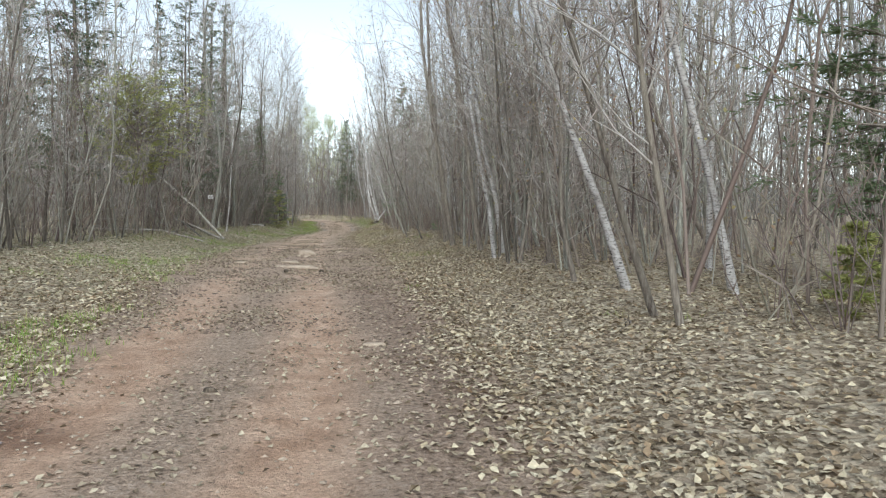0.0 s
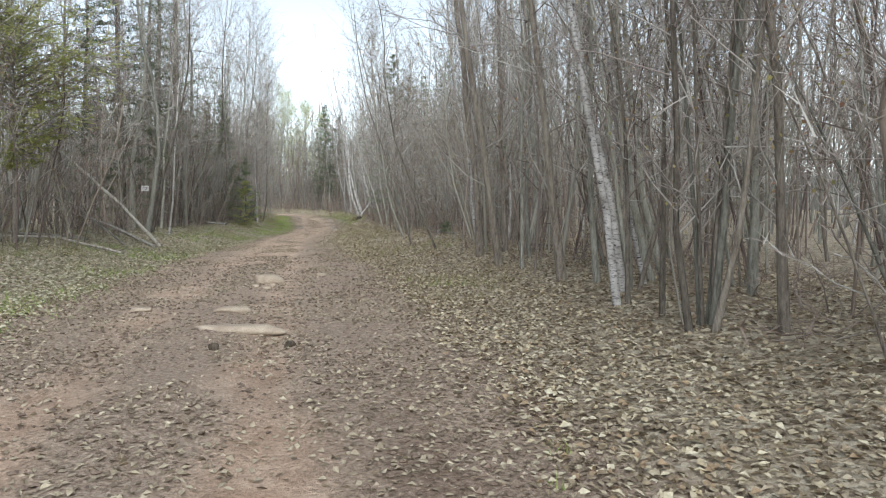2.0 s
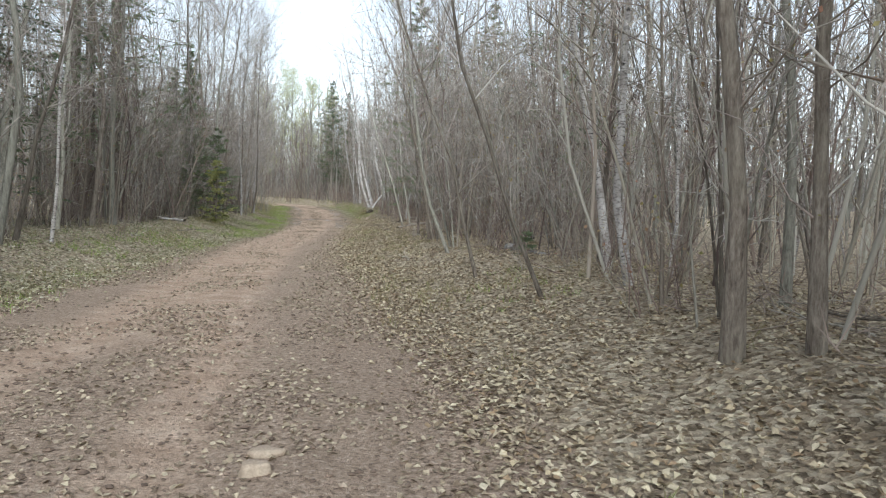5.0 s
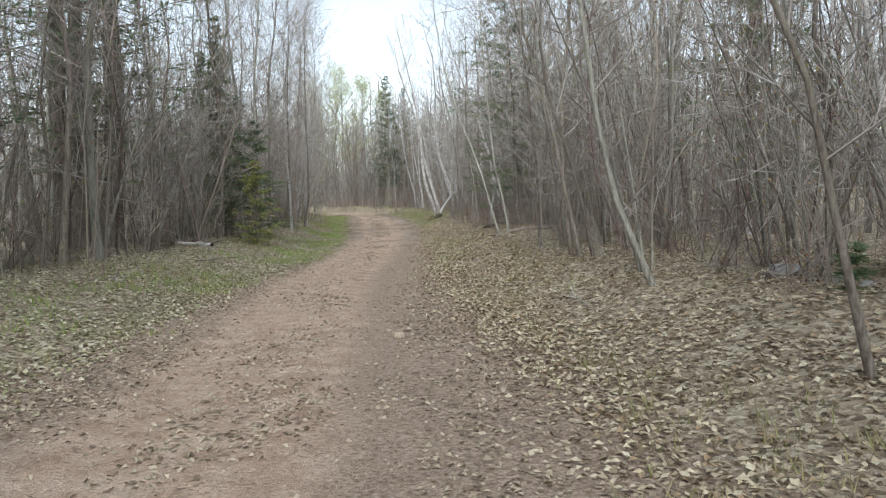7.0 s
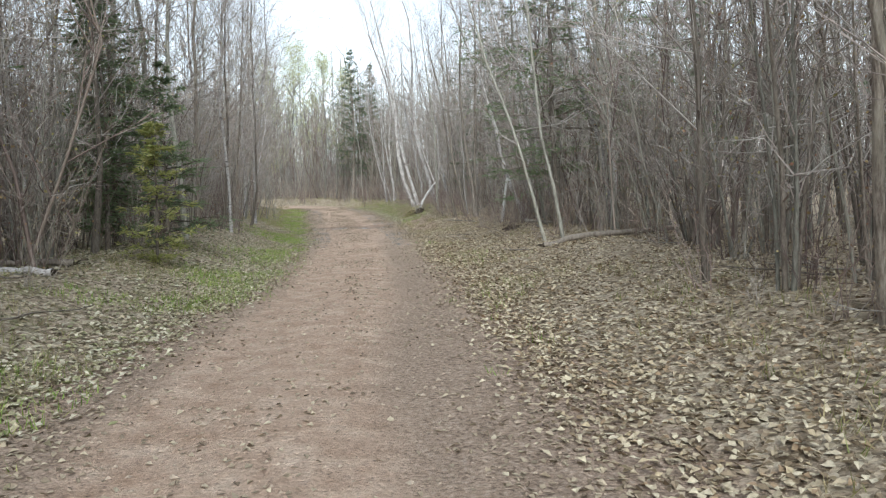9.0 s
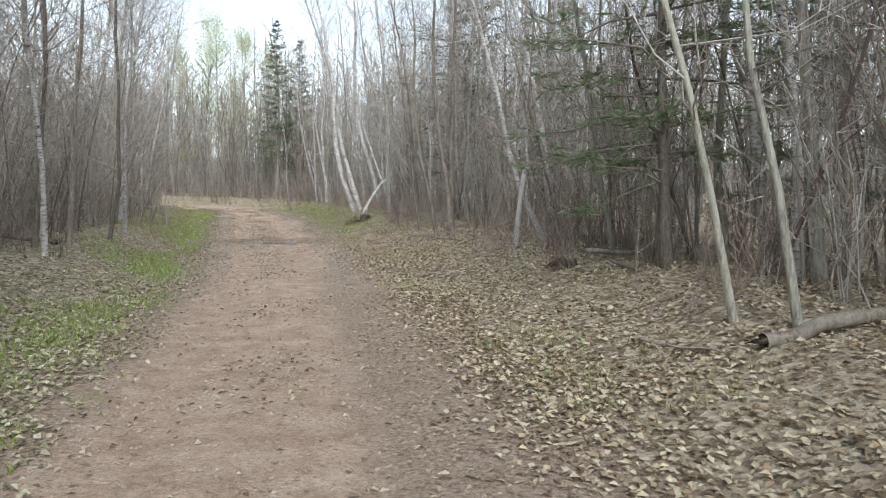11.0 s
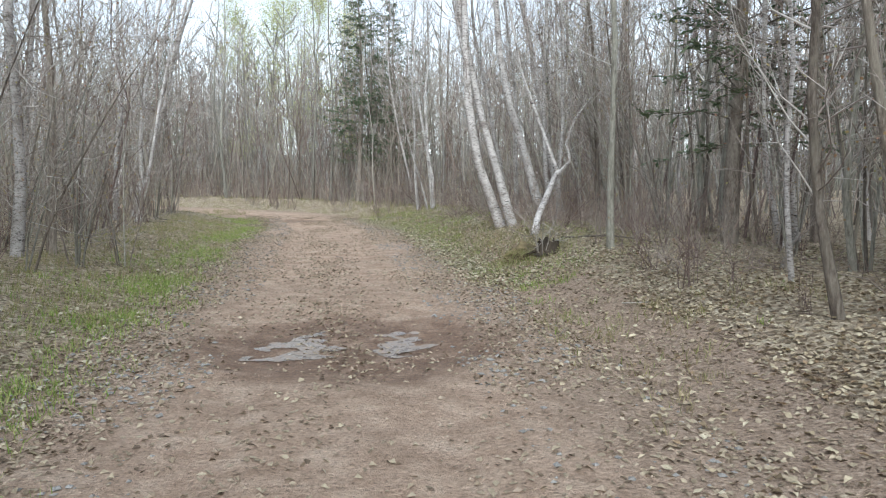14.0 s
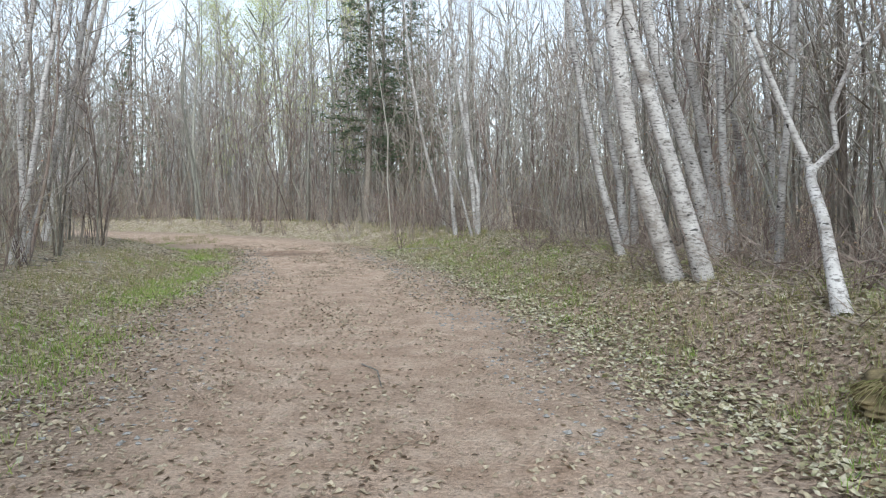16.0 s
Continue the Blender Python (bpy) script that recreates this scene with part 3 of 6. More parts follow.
def needle_tree(kind, tall, girth, lean, rng):
    """A conifer: its trunk, its bare branches and its needles as three Geos."""
    path = trunk_path(tall, lean, rng, 9, 0.4)
    f = np.linspace(0, 1, 9)
    radii = girth / 2 * ((1 - f) * 0.95 + 0.05)
    radii[0] *= 1.25
    trunk = Geo().add(*tubes(path[None], radii[None], 9))
    first, wide, step, rise, lift, droop, shoots, shoot = {
        "spruce": (0.06, 0.19, 0.34, 2, 0.12, 0.18, 32, 0.2),
        "full_spruce": (0.14, 0.21, 0.27, 4, 0.12, 0.16, 44, 0.2),
        "hemlock": (0.10, 0.27, 0.30, 6, 0.02, 0.12, 44, 0.15),
        "pine": (0.12, 0.22, 0.34, 6, 0.08, 0.12, 44, 0.14),
        "plume": (0.30, 0.40, 0.22, 12, 0.10, 0.10, 30, 0.2),
        "sapling": (0.05, 0.32, 0.26, 6, 0.10, 0.14, 26, 0.24)}[kind]
    levels = np.arange(first * tall, tall * 0.985, step * max(0.6, tall / 10))
    hf = np.repeat(levels / tall, 5) + rng.normal(0, 0.008, len(levels) * 5)
    if kind == "pine":
        hf = hf[rng.uniform(0, 1, len(hf)) < 0.7]
    if kind in ("hemlock", "sapling"):
        hf = hf[rng.uniform(0, 1, len(hf)) < (0.75 if kind == "hemlock" else 0.55)]
    start, rad, _ = at_height(path, radii, hf)
    n = len(hf)
    az = rng.uniform(0, 2 * np.pi, n)
    up = np.radians(rise + rng.normal(0, 7, n) + 25 * hf)
    way = np.stack([np.cos(az) * np.cos(up), np.sin(az) * np.cos(up), np.sin(up)], -1)
    taper = np.clip((1 - hf) / (1 - first), 0.04, 1) ** 0.8 * np.minimum(1.0, 0.55 + 2.5 * (hf - first))
    if kind == "plume":
        taper = np.sin(np.clip((hf - first) / (1 - first), 0.06, 0.97) * np.pi) ** 0.6
    length = tall * wide * taper * rng.uniform(0.55, 1.2, n)
    p, r = limbs(start, way, length, np.clip(length * 0.012, 0.004, 0.03), rng, 4, lift, droop)
    bare = Geo().add(*tubes(p, r, 3))
    if kind == "pine":
        # long bare lower boughs reaching out
        m = 9
        s2, _, _ = at_height(path, radii, rng.uniform(0.2, 0.62, m))
        az = rng.uniform(0, 2 * np.pi, m)
        w2 = np.stack([np.cos(az), np.sin(az), rng.uniform(-0.05, 0.4, m)], -1)
        p2, r2 = limbs(s2, w2, rng.uniform(2.6, 4.6, m), rng.uniform(0.014, 0.026, m), rng, 6, 0.02, 0.22)
        bare.add(*tubes(p2, r2, 4))
        tb, tt, _ = twigs_on(p2, r2, 9, rng, share=(0.12, 0.3), low=0.3)
        bare.add(*spikes(tb, tt, 0.007))
    # sprays of needles: flat shoots left and right of each branch, a few hanging
    per = max(5, shoots // 4)
    b1, t1, r1 = twigs_on(p, r, per, rng, share=(shoot, shoot * 2.2), spread_=0.6, low=0.08)
    t1[:, 2] = b1[:, 2] + (t1[:, 2] - b1[:, 2]) * 0.35 - 0.10 * np.linalg.norm(t1 - b1, axis=-1)
    bare.add(*slivers(b1, t1, 0.006))
    q = np.stack([b1, (b1 + t1) / 2, t1], 1)
    base, tip, _ = twigs_on(q, np.full((len(b1), 3), 0.01), 8 if kind in ("hemlock", "sapling", "plume") else 5, rng, share=(0.3, 0.6), spread_=0.5, low=0.0)
    flat = tip - base
    flat *= np.clip(np.linalg.norm(flat, axis=-1, keepdims=True), 0.12, 0.36 if "spruce" in kind else 0.26) / np.maximum(np.linalg.norm(flat, axis=-1, keepdims=True), 1e-6)
    flat[:, 2] = flat[:, 2] * 0.7 - 0.12 * np.linalg.norm(flat, axis=-1)
    tip = base + flat
    size = np.linalg.norm(flat, axis=-1, keepdims=True)
    side = unit(np.cross(flat, np.array([[0, 0, 1.0]]) + rng.normal(0, 0.4, flat.shape))) * np.clip(size * 0.2, 0.010, 0.016 if kind in ("hemlock", "sapling", "plume") else 0.03)
    needles = Geo().add(*blades(base, tip, side))
    b2 = base * 0.6 + tip * 0.4
    w2 = flat * 0.6 + rng.normal(0, 0.35, (len(b2), 3)) * size * np.array([1, 1, 0.4])
    needles.add(*blades(b2, b2 + w2, unit(np.cross(w2, np.array([[0, 0, 1.0]]) + rng.normal(0, 0.5, w2.shape))) * 0.014))
    return trunk, bare, needles


TREE_LABELS = {
    "birch": "white-barked birch tree, leafless, standing in dry leaves",
    "aspen": "grey-green barked bare tree with a straight slender trunk",
    "maple": "brown-barked bare tree with many fine upright twigs",
    "poplar": "tall slender tree with yellow-green young leaves",
    "spruce": "dark green spruce with drooping needled boughs",
    "full_spruce": "broad dark green spruce with drooping layered boughs",
    "hemlock": "green conifer with wide flat sprays of needles",
    "pine": "big dark-trunked conifer with sparse green boughs",
    "sapling": "young spruce with yellowish-green boughs beside the road"}
TREE_GROUPS = {"birch": "birches along the road", "aspen": "grey-barked trees of the wood", "maple": "bare brown trees of the wood", "poplar": "young-leaved trees beyond the bend", "spruce": "spruces in the wood", "full_spruce": "spruces in the wood", "hemlock": "soft green conifers in the wood", "pine": "big dark conifers in the wood", "sapling": "young spruces beside the road", "plume": ""}
TREE_SEED = [100]


def plant(kind, x, y, girth, lean=(0.0, 0.0), tall=0.0, label="", needles=None, second=True, detail=1.0):
    """One tree, built at its place."""
    TREE_SEED[0] += 1
    rng = np.random.default_rng(TREE_SEED[0])
    girth = min(girth, 0.75)
    tall = tall or float(np.clip(7.2 + 25 * girth, 7, 13.5) * rng.uniform(0.92, 1.08))
    name = {"maple": "bare_tree", "full_spruce": "spruce_tree", "sapling": "young_spruce", "plume": "young_pine", "pine": "conifer"}.get(kind, kind + "_tree")
    root = new(name)
    root.location = (x, y, level(x, y) - 0.05)
    tagged(root, label or TREE_LABELS[kind], "tree", TREE_GROUPS[kind])
    if kind in KINDS:
        trunk, crown, tips = bare_tree(kind, tall, girth, lean, rng, detail=detail, second=second)
        link_mesh("trunk", trunk.mesh("trunk", [KINDS[kind][0]]), root)
        link_mesh("crown", crown.mesh("crown", [TWIG]), root, "fine bare brown twigs", "stuff")
        if kind == "poplar":
            link_mesh("foliage", Geo().add(*leaflets(tips, rng, 0.10, 9, scatter=0.32)).mesh("foliage", [YOUNG]), root, "sparse yellow-green young leaves", "stuff")
        elif kind == "maple":
            some = tips[rng.uniform(0, 1, len(tips)) < 0.6]
            link_mesh("foliage", Geo().add(*leaflets(some, rng, 0.042, 1, scatter=0.008)).mesh("foliage", [BUDS]), root, "small opening buds", "stuff")
    else:
        trunk, bare, green = needle_tree(kind, tall, girth, lean, rng)
        link_mesh("trunk", trunk.mesh("trunk", [CONIFER]), root)
        link_mesh("bough_wood", bare.mesh("bough_wood", [CONIFER]), root, "", "stuff")
        link_mesh("foliage", green.mesh("foliage", [needles or {"hemlock": HEMLOCK, "sapling": PINE, "pine": HEMLOCK}.get(kind, SPRUCE)]), root, "green needles", "stuff")
    return root


# ---- the trees that stand out along the road, one by one ----
plant("birch", 2.68, 10.72, 0.109, (-0.32, -0.00))
plant("maple", 2.44, 8.43, 0.085, (-0.37, -0.00))
plant("maple", 2.54, 7.83, 0.072, (-0.13, -0.00))
plant("birch", 3.98, 10.16, 0.109, (-0.27, -0.00))
plant("birch", 4.82, 13.59, 0.109, (0.01, 0.00))
plant("birch", 7.75, 20.53, 0.134, (0.05, 0.00))
plant("birch", 1.51, 18.70, 0.127, (-0.19, -0.00))
plant("aspen", 2.21, 19.74, 0.118, (-0.10, -0.00))
plant("maple", 2.19, 15.45, 0.092, (-0.10, -0.00))
plant("full_spruce", -14.17, 28.59, 0.30, (0.00, 0.00), 13.0)
plant("maple", 2.18, 12.23, 0.072, (-0.09, 0.00))
plant("maple", 7.18, 20.29, 0.138, (-0.58, 0.00))
plant("birch", 0.31, 30.06, 0.127, (-0.13, 0.00))
plant("aspen", -14.42, 30.19, 0.197, (0.07, -0.00))
plant("birch", 1.22, 17.90, 0.097, (-0.14, 0.01))
plant("maple", 1.38, 15.71, 0.072, (-0.12, 0.01))
plant("aspen", 2.95, 17.89, 0.112, (-0.08, 0.00))
plant("maple", 1.0, 20.5, 0.135, (-0.12, -0.08))
plant("maple", 1.33, 17.81, 0.057, (-0.07, 0.00))
plant("maple", 1.47, 16.87, 0.057, (-0.07, 0.00))
plant("aspen", 2.55, 20.27, 0.098, (-0.18, 0.01))
plant("birch", 0.55, 32.34, 0.139, (-0.15, 0.01))
plant("aspen", 1.34, 19.54, 0.085, (-0.06, 0.01))
plant("birch", 2.01, 19.37, 0.070, (-0.17, 0.01))
plant("maple", 0.27, 23.47, 0.152, (-0.10, 0.01))
plant("maple", 0.05, 25.81, 0.168, (-0.06, 0.01))
plant("birch", 2.38, 46.79, 0.207, (-0.18, 0.01))
plant("maple", 0.60, 25.54, 0.120, (-0.12, 0.00))
plant("birch", 3.18, 40.77, 0.146, (-0.14, 0.00))
plant("birch", 7.15, 44.60, 0.207, (-0.15, 0.00))
plant("aspen", 0.96, 24.17, 0.079, (-0.08, 0.00))
plant("aspen", 0.59, 22.42, 0.072, (-0.05, 0.00))
plant("maple", -0.90, 29.89, 0.057, (-0.31, 0.01))
plant("birch", -10.39, 35.53, 0.073, (0.18, -0.01))
plant("aspen", -12.24, 37.03, 0.184, (0.02, -0.00))
plant("maple", -10.72, 34.77, 0.098, (0.16, -0.00))
plant("aspen", -11.80, 41.90, 0.164, (0.03, -0.00))
plant("aspen", -2.05, 37.36, 0.079, (-0.30, -0.02))
plant("maple", -1.65, 32.67, 0.057, (-0.34, -0.02))
plant("pine", -13.90, 46.45, 0.600, (0.04, 0.00))
plant("pine", -14.74, 46.74, 0.510, (0.03, 0.00))
plant("maple", -11.97, 40.89, 0.138, (-0.02, -0.00))
plant("pine", -15.43, 46.90, 0.570, (0.05, 0.00))
plant("aspen", -15.66, 50.12, 0.164, (0.06, 0.00))
plant("aspen", -13.90, 55.38, 0.158, (0.06, 0.00))
plant("maple", -2.92, 45.27, 0.079, (-0.09, -0.00))
plant("maple", -2.41, 42.04, 0.079, (-0.16, -0.01))
plant("maple", -2.28, 41.10, 0.060, (-0.16, -0.01))
plant("aspen", -13.65, 54.61, 0.184, (0.04, 0.00))
plant("spruce", -14.98, 56.14, 0.150, (0.01, 0.00), 7.0, "", HEMLOCK)
plant("aspen", -3.76, 53.06, 0.072, (-0.32, 0.03))
plant("birch", -1.51, 56.61, 0.155, (-0.16, 0.01))
plant("aspen", -3.42, 52.59, 0.079, (-0.12, 0.01))
plant("aspen", -1.76, 54.95, 0.151, (-0.03, 0.00))
plant("hemlock", -2.90, 56.77, 0.160, (-0.05, 0.01))
plant("birch", -2.94, 64.18, 0.150, (-0.40, 0.04))
plant("birch", -0.17, 77.36, 0.188, (-0.14, 0.01))
plant("birch", 0.74, 77.45, 0.188, (-0.10, 0.01))
plant("birch", -3.15, 77.17, 0.116, (-0.10, 0.01))
plant("maple", -13.25, 62.70, 0.105, (0.04, -0.00))
plant("maple", -13.21, 61.04, 0.098, (0.04, -0.00))
plant("birch", -19.98, 87.90, 0.182, (0.07, -0.01))
plant("maple", -4.60, 69.37, 0.144, (-0.07, 0.00))
plant("maple", -5.00, 70.33, 0.105, (-0.12, 0.01))
plant("birch", -16.45, 76.1, 0.18, (0.07, 0.0))
plant("birch", -19.18, 87.84, 0.134, (0.17, -0.01))
plant("maple", -4.55, 69.90, 0.171, (-0.05, 0.00))
plant("birch", -1.01, 78.23, 0.134, (-0.12, 0.00))
plant("birch", -20.21, 82.71, 0.121, (0.13, 0.00))
plant("birch", -20.30, 89.92, 0.170, (0.30, 0.00))
plant("maple", -16.30, 76.91, 0.144, (0.05, 0.00))
plant("maple", -5.44, 70.67, 0.098, (-0.16, -0.00))
plant("birch", -4.81, 73.06, 0.066, (-0.09, -0.00))
plant("aspen", -6.30, 76.89, 0.118, (-0.09, -0.00))
plant("aspen", -3.26, 79.76, 0.197, (0.02, 0.00))
plant("birch", -9.88, 95.46, 0.134, (-0.06, -0.00))
plant("birch", -10.52, 96.59, 0.121, (-0.13, -0.00))
plant("aspen", -23.12, 110.60, 0.197, (-0.01, -0.00))
plant("birch", -7.74, 86.41, 0.134, (-0.31, -0.00))
plant("birch", -7.37, 87.66, 0.146, (-0.18, -0.00))
plant("birch", -7.79, 83.14, 0.235, (-0.24, -0.00))
plant("birch", -5.64, 87.07, 0.207, (-0.23, -0.00))
plant("birch", -4.88, 87.91, 0.134, (-0.10, -0.00))
plant("birch", -3.45, 89.96, 0.170, (-0.08, -0.00))
plant("birch", 0.03, 100.71, 0.200, (-0.11, -0.00))
plant("birch", -18.98, 87.04, 0.116, (0.30, 0.00))
plant("birch", -30.28, 111.31, 0.207, (0.18, 0.00))
plant("birch", -9.85, 96.36, 0.146, (-0.07, -0.00))
plant("birch", -10.85, 101.99, 0.134, (-0.18, -0.00))
plant("aspen", -23.77, 113.44, 0.197, (-0.03, -0.00))
plant("full_spruce", -14.18, 104.97, 0.30, (0.01, 0.00), 13.5)
plant("full_spruce", -12.60, 107.31, 0.28, (0.00, 0.00), 12.5)
plant("spruce", -31.05, 121.90, 0.340, (0.01, 0.00))
plant("pine", -3.97, 77.51, 0.273, (0.0, 0.0), 13.0, "dark-trunked conifer with sparse green boughs", SPRUCE)
plant("pine", -2.19, 77.78, 0.235, (-0.064, 0.0), 13.0, "dark-trunked conifer with sparse green boughs", SPRUCE)
plant("birch", -2.60, 77.75, 0.128, (-0.134, 0.0))
plant("birch", -19.63, 81.77, 0.190, (0.109, 0.0))
plant("birch", -22.14, 94.35, 0.200, (0.318, 0.0))
plant("birch", -23.56, 96.90, 0.200, (0.262, 0.0))
plant("birch", -2.38, 65.44, 0.170, (-0.224, 0.0))
plant("birch", -1.85, 65.93, 0.170, (-0.111, 0.0))
plant("birch", -6.20, 85.10, 0.14, (-0.07, 0.0))
plant("birch", -6.30, 83.40, 0.11, (-0.09, 0.0))
plant("birch", -6.90, 88.80, 0.140, (-0.12, 0.0))
plant("birch", -6.47, 85.20, 0.25, (-0.22, 0.0))
plant("maple", 1.58, 15.62, 0.064, (0.19, -0.01), 7.5)
plant("maple", -2.52, 42.36, 0.092, (-0.03, 0.0))
plant("birch", -1.68, 55.65, 0.135, (-0.08, 0.01))
plant("birch", -7.53, 82.72, 0.225, (-0.30, 0.0))
plant("birch", -10.05, 95.2, 0.073, (-0.28, 0.0))
plant("plume", -10.6, 25.8, 0.110, (0.02, 0.0), 5.3, "shaggy yellowish-green conifer at the wood's edge", PINE)
plant("sapling", -11.8, 52.3, 0.090, (0.0, 0.0), 4.0, "", HEMLOCK)
plant("spruce", -12.6, 51.2, 0.09, (0.0, 0.0), 6.2, "thin young spruce with sparse layered boughs", HEMLOCK)
plant("sapling", -11.1, 49.8, 0.060, (0.0, 0.0), 2.6)
plant("spruce", -13.2, 53.0, 0.160, (0.0, 0.0), 7.5, "", HEMLOCK)
plant("spruce", -15.2, 39.5, 0.220, (0.01, 0.0), 12.0)
plant("full_spruce", -17.2, 30.0, 0.240, (0.0, 0.0), 12.0)
plant("spruce", -12.9, 37.8, 0.200, (0.0, 0.0), 13.0)
plant("hemlock", 5.6, 9.4, 0.140, (0.0, 0.0), 7.0)
plant("sapling", 4.5, 8.2, 0.040, (0.0, 0.0), 1.1, "low green seedling conifer among dry leaves")
plant("sapling", -0.5, 35.4, 0.02, (0.0, 0.0), 0.55, "low green seedling conifer among dry leaves", HEMLOCK)
plant("spruce", -1.5, 70.5, 0.220, (0.0, 0.0), 12.0, "", HEMLOCK)
plant("spruce", 2.5, 47.0, 0.250, (0.0, 0.0), 14.0, "", HEMLOCK)
plant("hemlock", 0.2, 57.5, 0.200, (0.0, 0.0), 11.0)
plant("poplar", -21.6, 123.5, 0.22, (0.0, 0.0), 16.5)
plant("poplar", -23.8, 127.0, 0.22, (0.02, 0.0), 17.0)
plant("poplar", -19.2, 121.0, 0.18, (-0.02, 0.0), 14.5)
plant("poplar", -25.5, 122.0, 0.18, (0.0, 0.0), 14.0)
plant("poplar", -17.0, 124.0, 0.18, (0.0, 0.0), 13.5)
plant("aspen", -2.9, 59.0, 0.09, (-0.22, 0.0), 12.5, detail=1.6)
plant("maple", -12.4, 50.2, 0.11, (0.05, 0.0), 13.0, detail=1.7)
plant("aspen", -12.2, 54.5, 0.12, (0.05, 0.0), 13.5, detail=1.7)
plant("maple", -12.9, 57.5, 0.11, (0.06, 0.0), 13.0, detail=1.7)
plant("birch", -12.8, 60.5, 0.10, (0.06, 0.0), 12.5, detail=1.7)
plant("maple", -13.7, 66.5, 0.10, (0.08, 0.0), 12.0, detail=1.7)
plant("birch", -14.4, 70.0, 0.10, (0.08, 0.0), 12.0, detail=1.7)
plant("aspen", -15.6, 72.9, 0.07, (0.03, 0.0), 11.5, detail=1.7)
plant("aspen", -11.6, 38.2, 0.10, (0.05, 0.0), 13.0, detail=1.7)


def birch_stub(x, y):
    """A birch snapped off at head height, leaning over the verge."""
    root = new("broken_birch_stub")
    root.location = (x, y, level(x, y) - 0.05)
    tagged(root, "snapped white birch stub with a jagged pale top", "dead tree")
    path = np.array([[0, 0, 0], [0.05, 0.08, 0.5], [0.12, 0.17, 1.0], [0.21, 0.28, 1.55], [0.23, 0.31, 1.68]])
    geo = Geo().add(*tubes(path[None], np.array([[0.062, 0.055, 0.05, 0.048, 0.03]]), 10))
    link_mesh("trunk", geo.mesh("trunk", [PEELED]), root)
    top = np.array([[0.21, 0.28, 1.6]] * 5) + np.array([[0.03, 0, 0], [-0.03, 0.01, 0], [0, 0.03, 0], [0.01, -0.03, 0], [0, 0, 0]])
    tip = top + np.array([[0.05, 0, 0.10], [0.0, 0, 0.16], [0.06, 0.02, 0.2], [0.03, -0.02, 0.12], [0.04, 0, 0.15]])
    link_mesh("splinters", Geo().add(*spikes(top, tip, 0.022)).mesh("splinters", [DEADWOOD]), root, "pale torn wood splinters")


def forked_birch(x, y):
    """A low birch that forks into two crooked arms above a bent stem."""
    rng = np.random.default_rng(77)
    root = new("birch_tree")
    root.location = (x, y, level(x, y) - 0.05)
    tagged(root, "crooked white birch forking low into two arms", "tree")
    stem = np.array([[0, 0, 0], [0.12, 0.45, 0.42], [0.42, 1.25, 0.90], [0.70, 2.1, 1.32], [0.85, 2.4, 1.50]])
    geo = Geo().add(*tubes(stem[None], np.array([[0.10, 0.072, 0.068, 0.064, 0.06]]), 10))
    one = np.array([[0.85, 2.4, 1.45], [0.66, 2.5, 1.95], [0.40, 2.65, 2.7], [-0.05, 2.9, 4.0], [-0.5, 3.2, 6.5]])
    two = np.array([[0.85, 2.4, 1.45], [1.12, 2.35, 1.75], [1.02, 2.3, 2.2], [1.2, 2.2, 2.75], [1.65, 2.0, 3.4]])
    for arm, r in ((one, 0.05), (two, 0.045)):
        geo.add(*tubes(arm[None], np.array([[r, r * 0.9, r * 0.75, r * 0.6, r * 0.25]]), 8))
    link_mesh("trunk", geo.mesh("trunk", [BIRCH]), root)
    start, rad, _ = at_height(np.concatenate([one, two[1:]]), np.full(9, 0.03), rng.uniform(0.3, 1, 26))
    way = unit(rng.normal(0, 1, (26, 3)) + np.array([0, 0, 0.7]))
    p, r = limbs(start, way, rng.uniform(0.5, 1.4, 26), np.full(26, 0.011), rng)
    crown = Geo().add(*tubes(p, r, 3))
    crown.add(*spikes(*twigs_on(p, r, 6, rng)))
    link_mesh("crown", crown.mesh("crown", [TWIG]), root, "fine bare brown twigs", "stuff")


birch_stub(-3.99, 62.3)
forked_birch(-7.33, 79.75)


# ---- the woods behind: more trees of the edge, then thickets and far trees in bulk ----
HEROES = [(o.location.x, o.location.y) for o in scene.objects if o.type == "EMPTY"]


def free(x, y, gap, spots):
    return all((x - a) ** 2 + (y - b) ** 2 > gap * gap for a, b in spots)


def clear_strip(y, across):
    """How wide the open verge is before the brush begins."""
    if across > 0:
        return lerp_table([(0, 3.2), (10, 3.0), (15, 2.0), (28, 2.0), (33, 3.2), (46, 3.2), (50, 3.4), (60, 3.4), (66, 4.2), (74, 4.6), (79, 4.2), (92, 4.4), (97, 2.4)], y) + 0.5 * noise.noise(Vector((y * 0.5, 0, 7)))
    return lerp_table([(0, 5.0), (15, 3.4), (26, 2.0), (42, 2.6), (60, 3.0), (72, 2.6), (80, 3.0), (95, 2.4)], y) + 0.5 * noise.noise(Vector((y * 0.5, 3, 7)))


def scatter(rng, count, off_range, y_range, wide, gap=0.0, spots=None, lean_to=1.0):
    """Random places in the woods whose distance from the road's edge lies in off_range, thinning out away from the road."""
    out, spots = [], list(spots or [])
    tries = 0
    while len(out) < count and tries < count * 60:
        tries += 1
        y = rng.uniform(*y_range)
        side = rng.choice((-1, 1))
        near = 1.9 + off_range[0] if y < 97 else 0.0
        u = side * (near + (wide - near) * rng.uniform() ** lean_to)
        x = middle(y) + u
        a, h = road_at(x, y)
        if not max(off_range[0], clear_strip(y, a)) < abs(a) - h < off_range[1]:
            continue
        if gap and not free(x, y, gap, spots):
            continue
        spots.append((x, y))
        out.append((x, y, math.copysign(1, a), abs(a) - h))
    return out


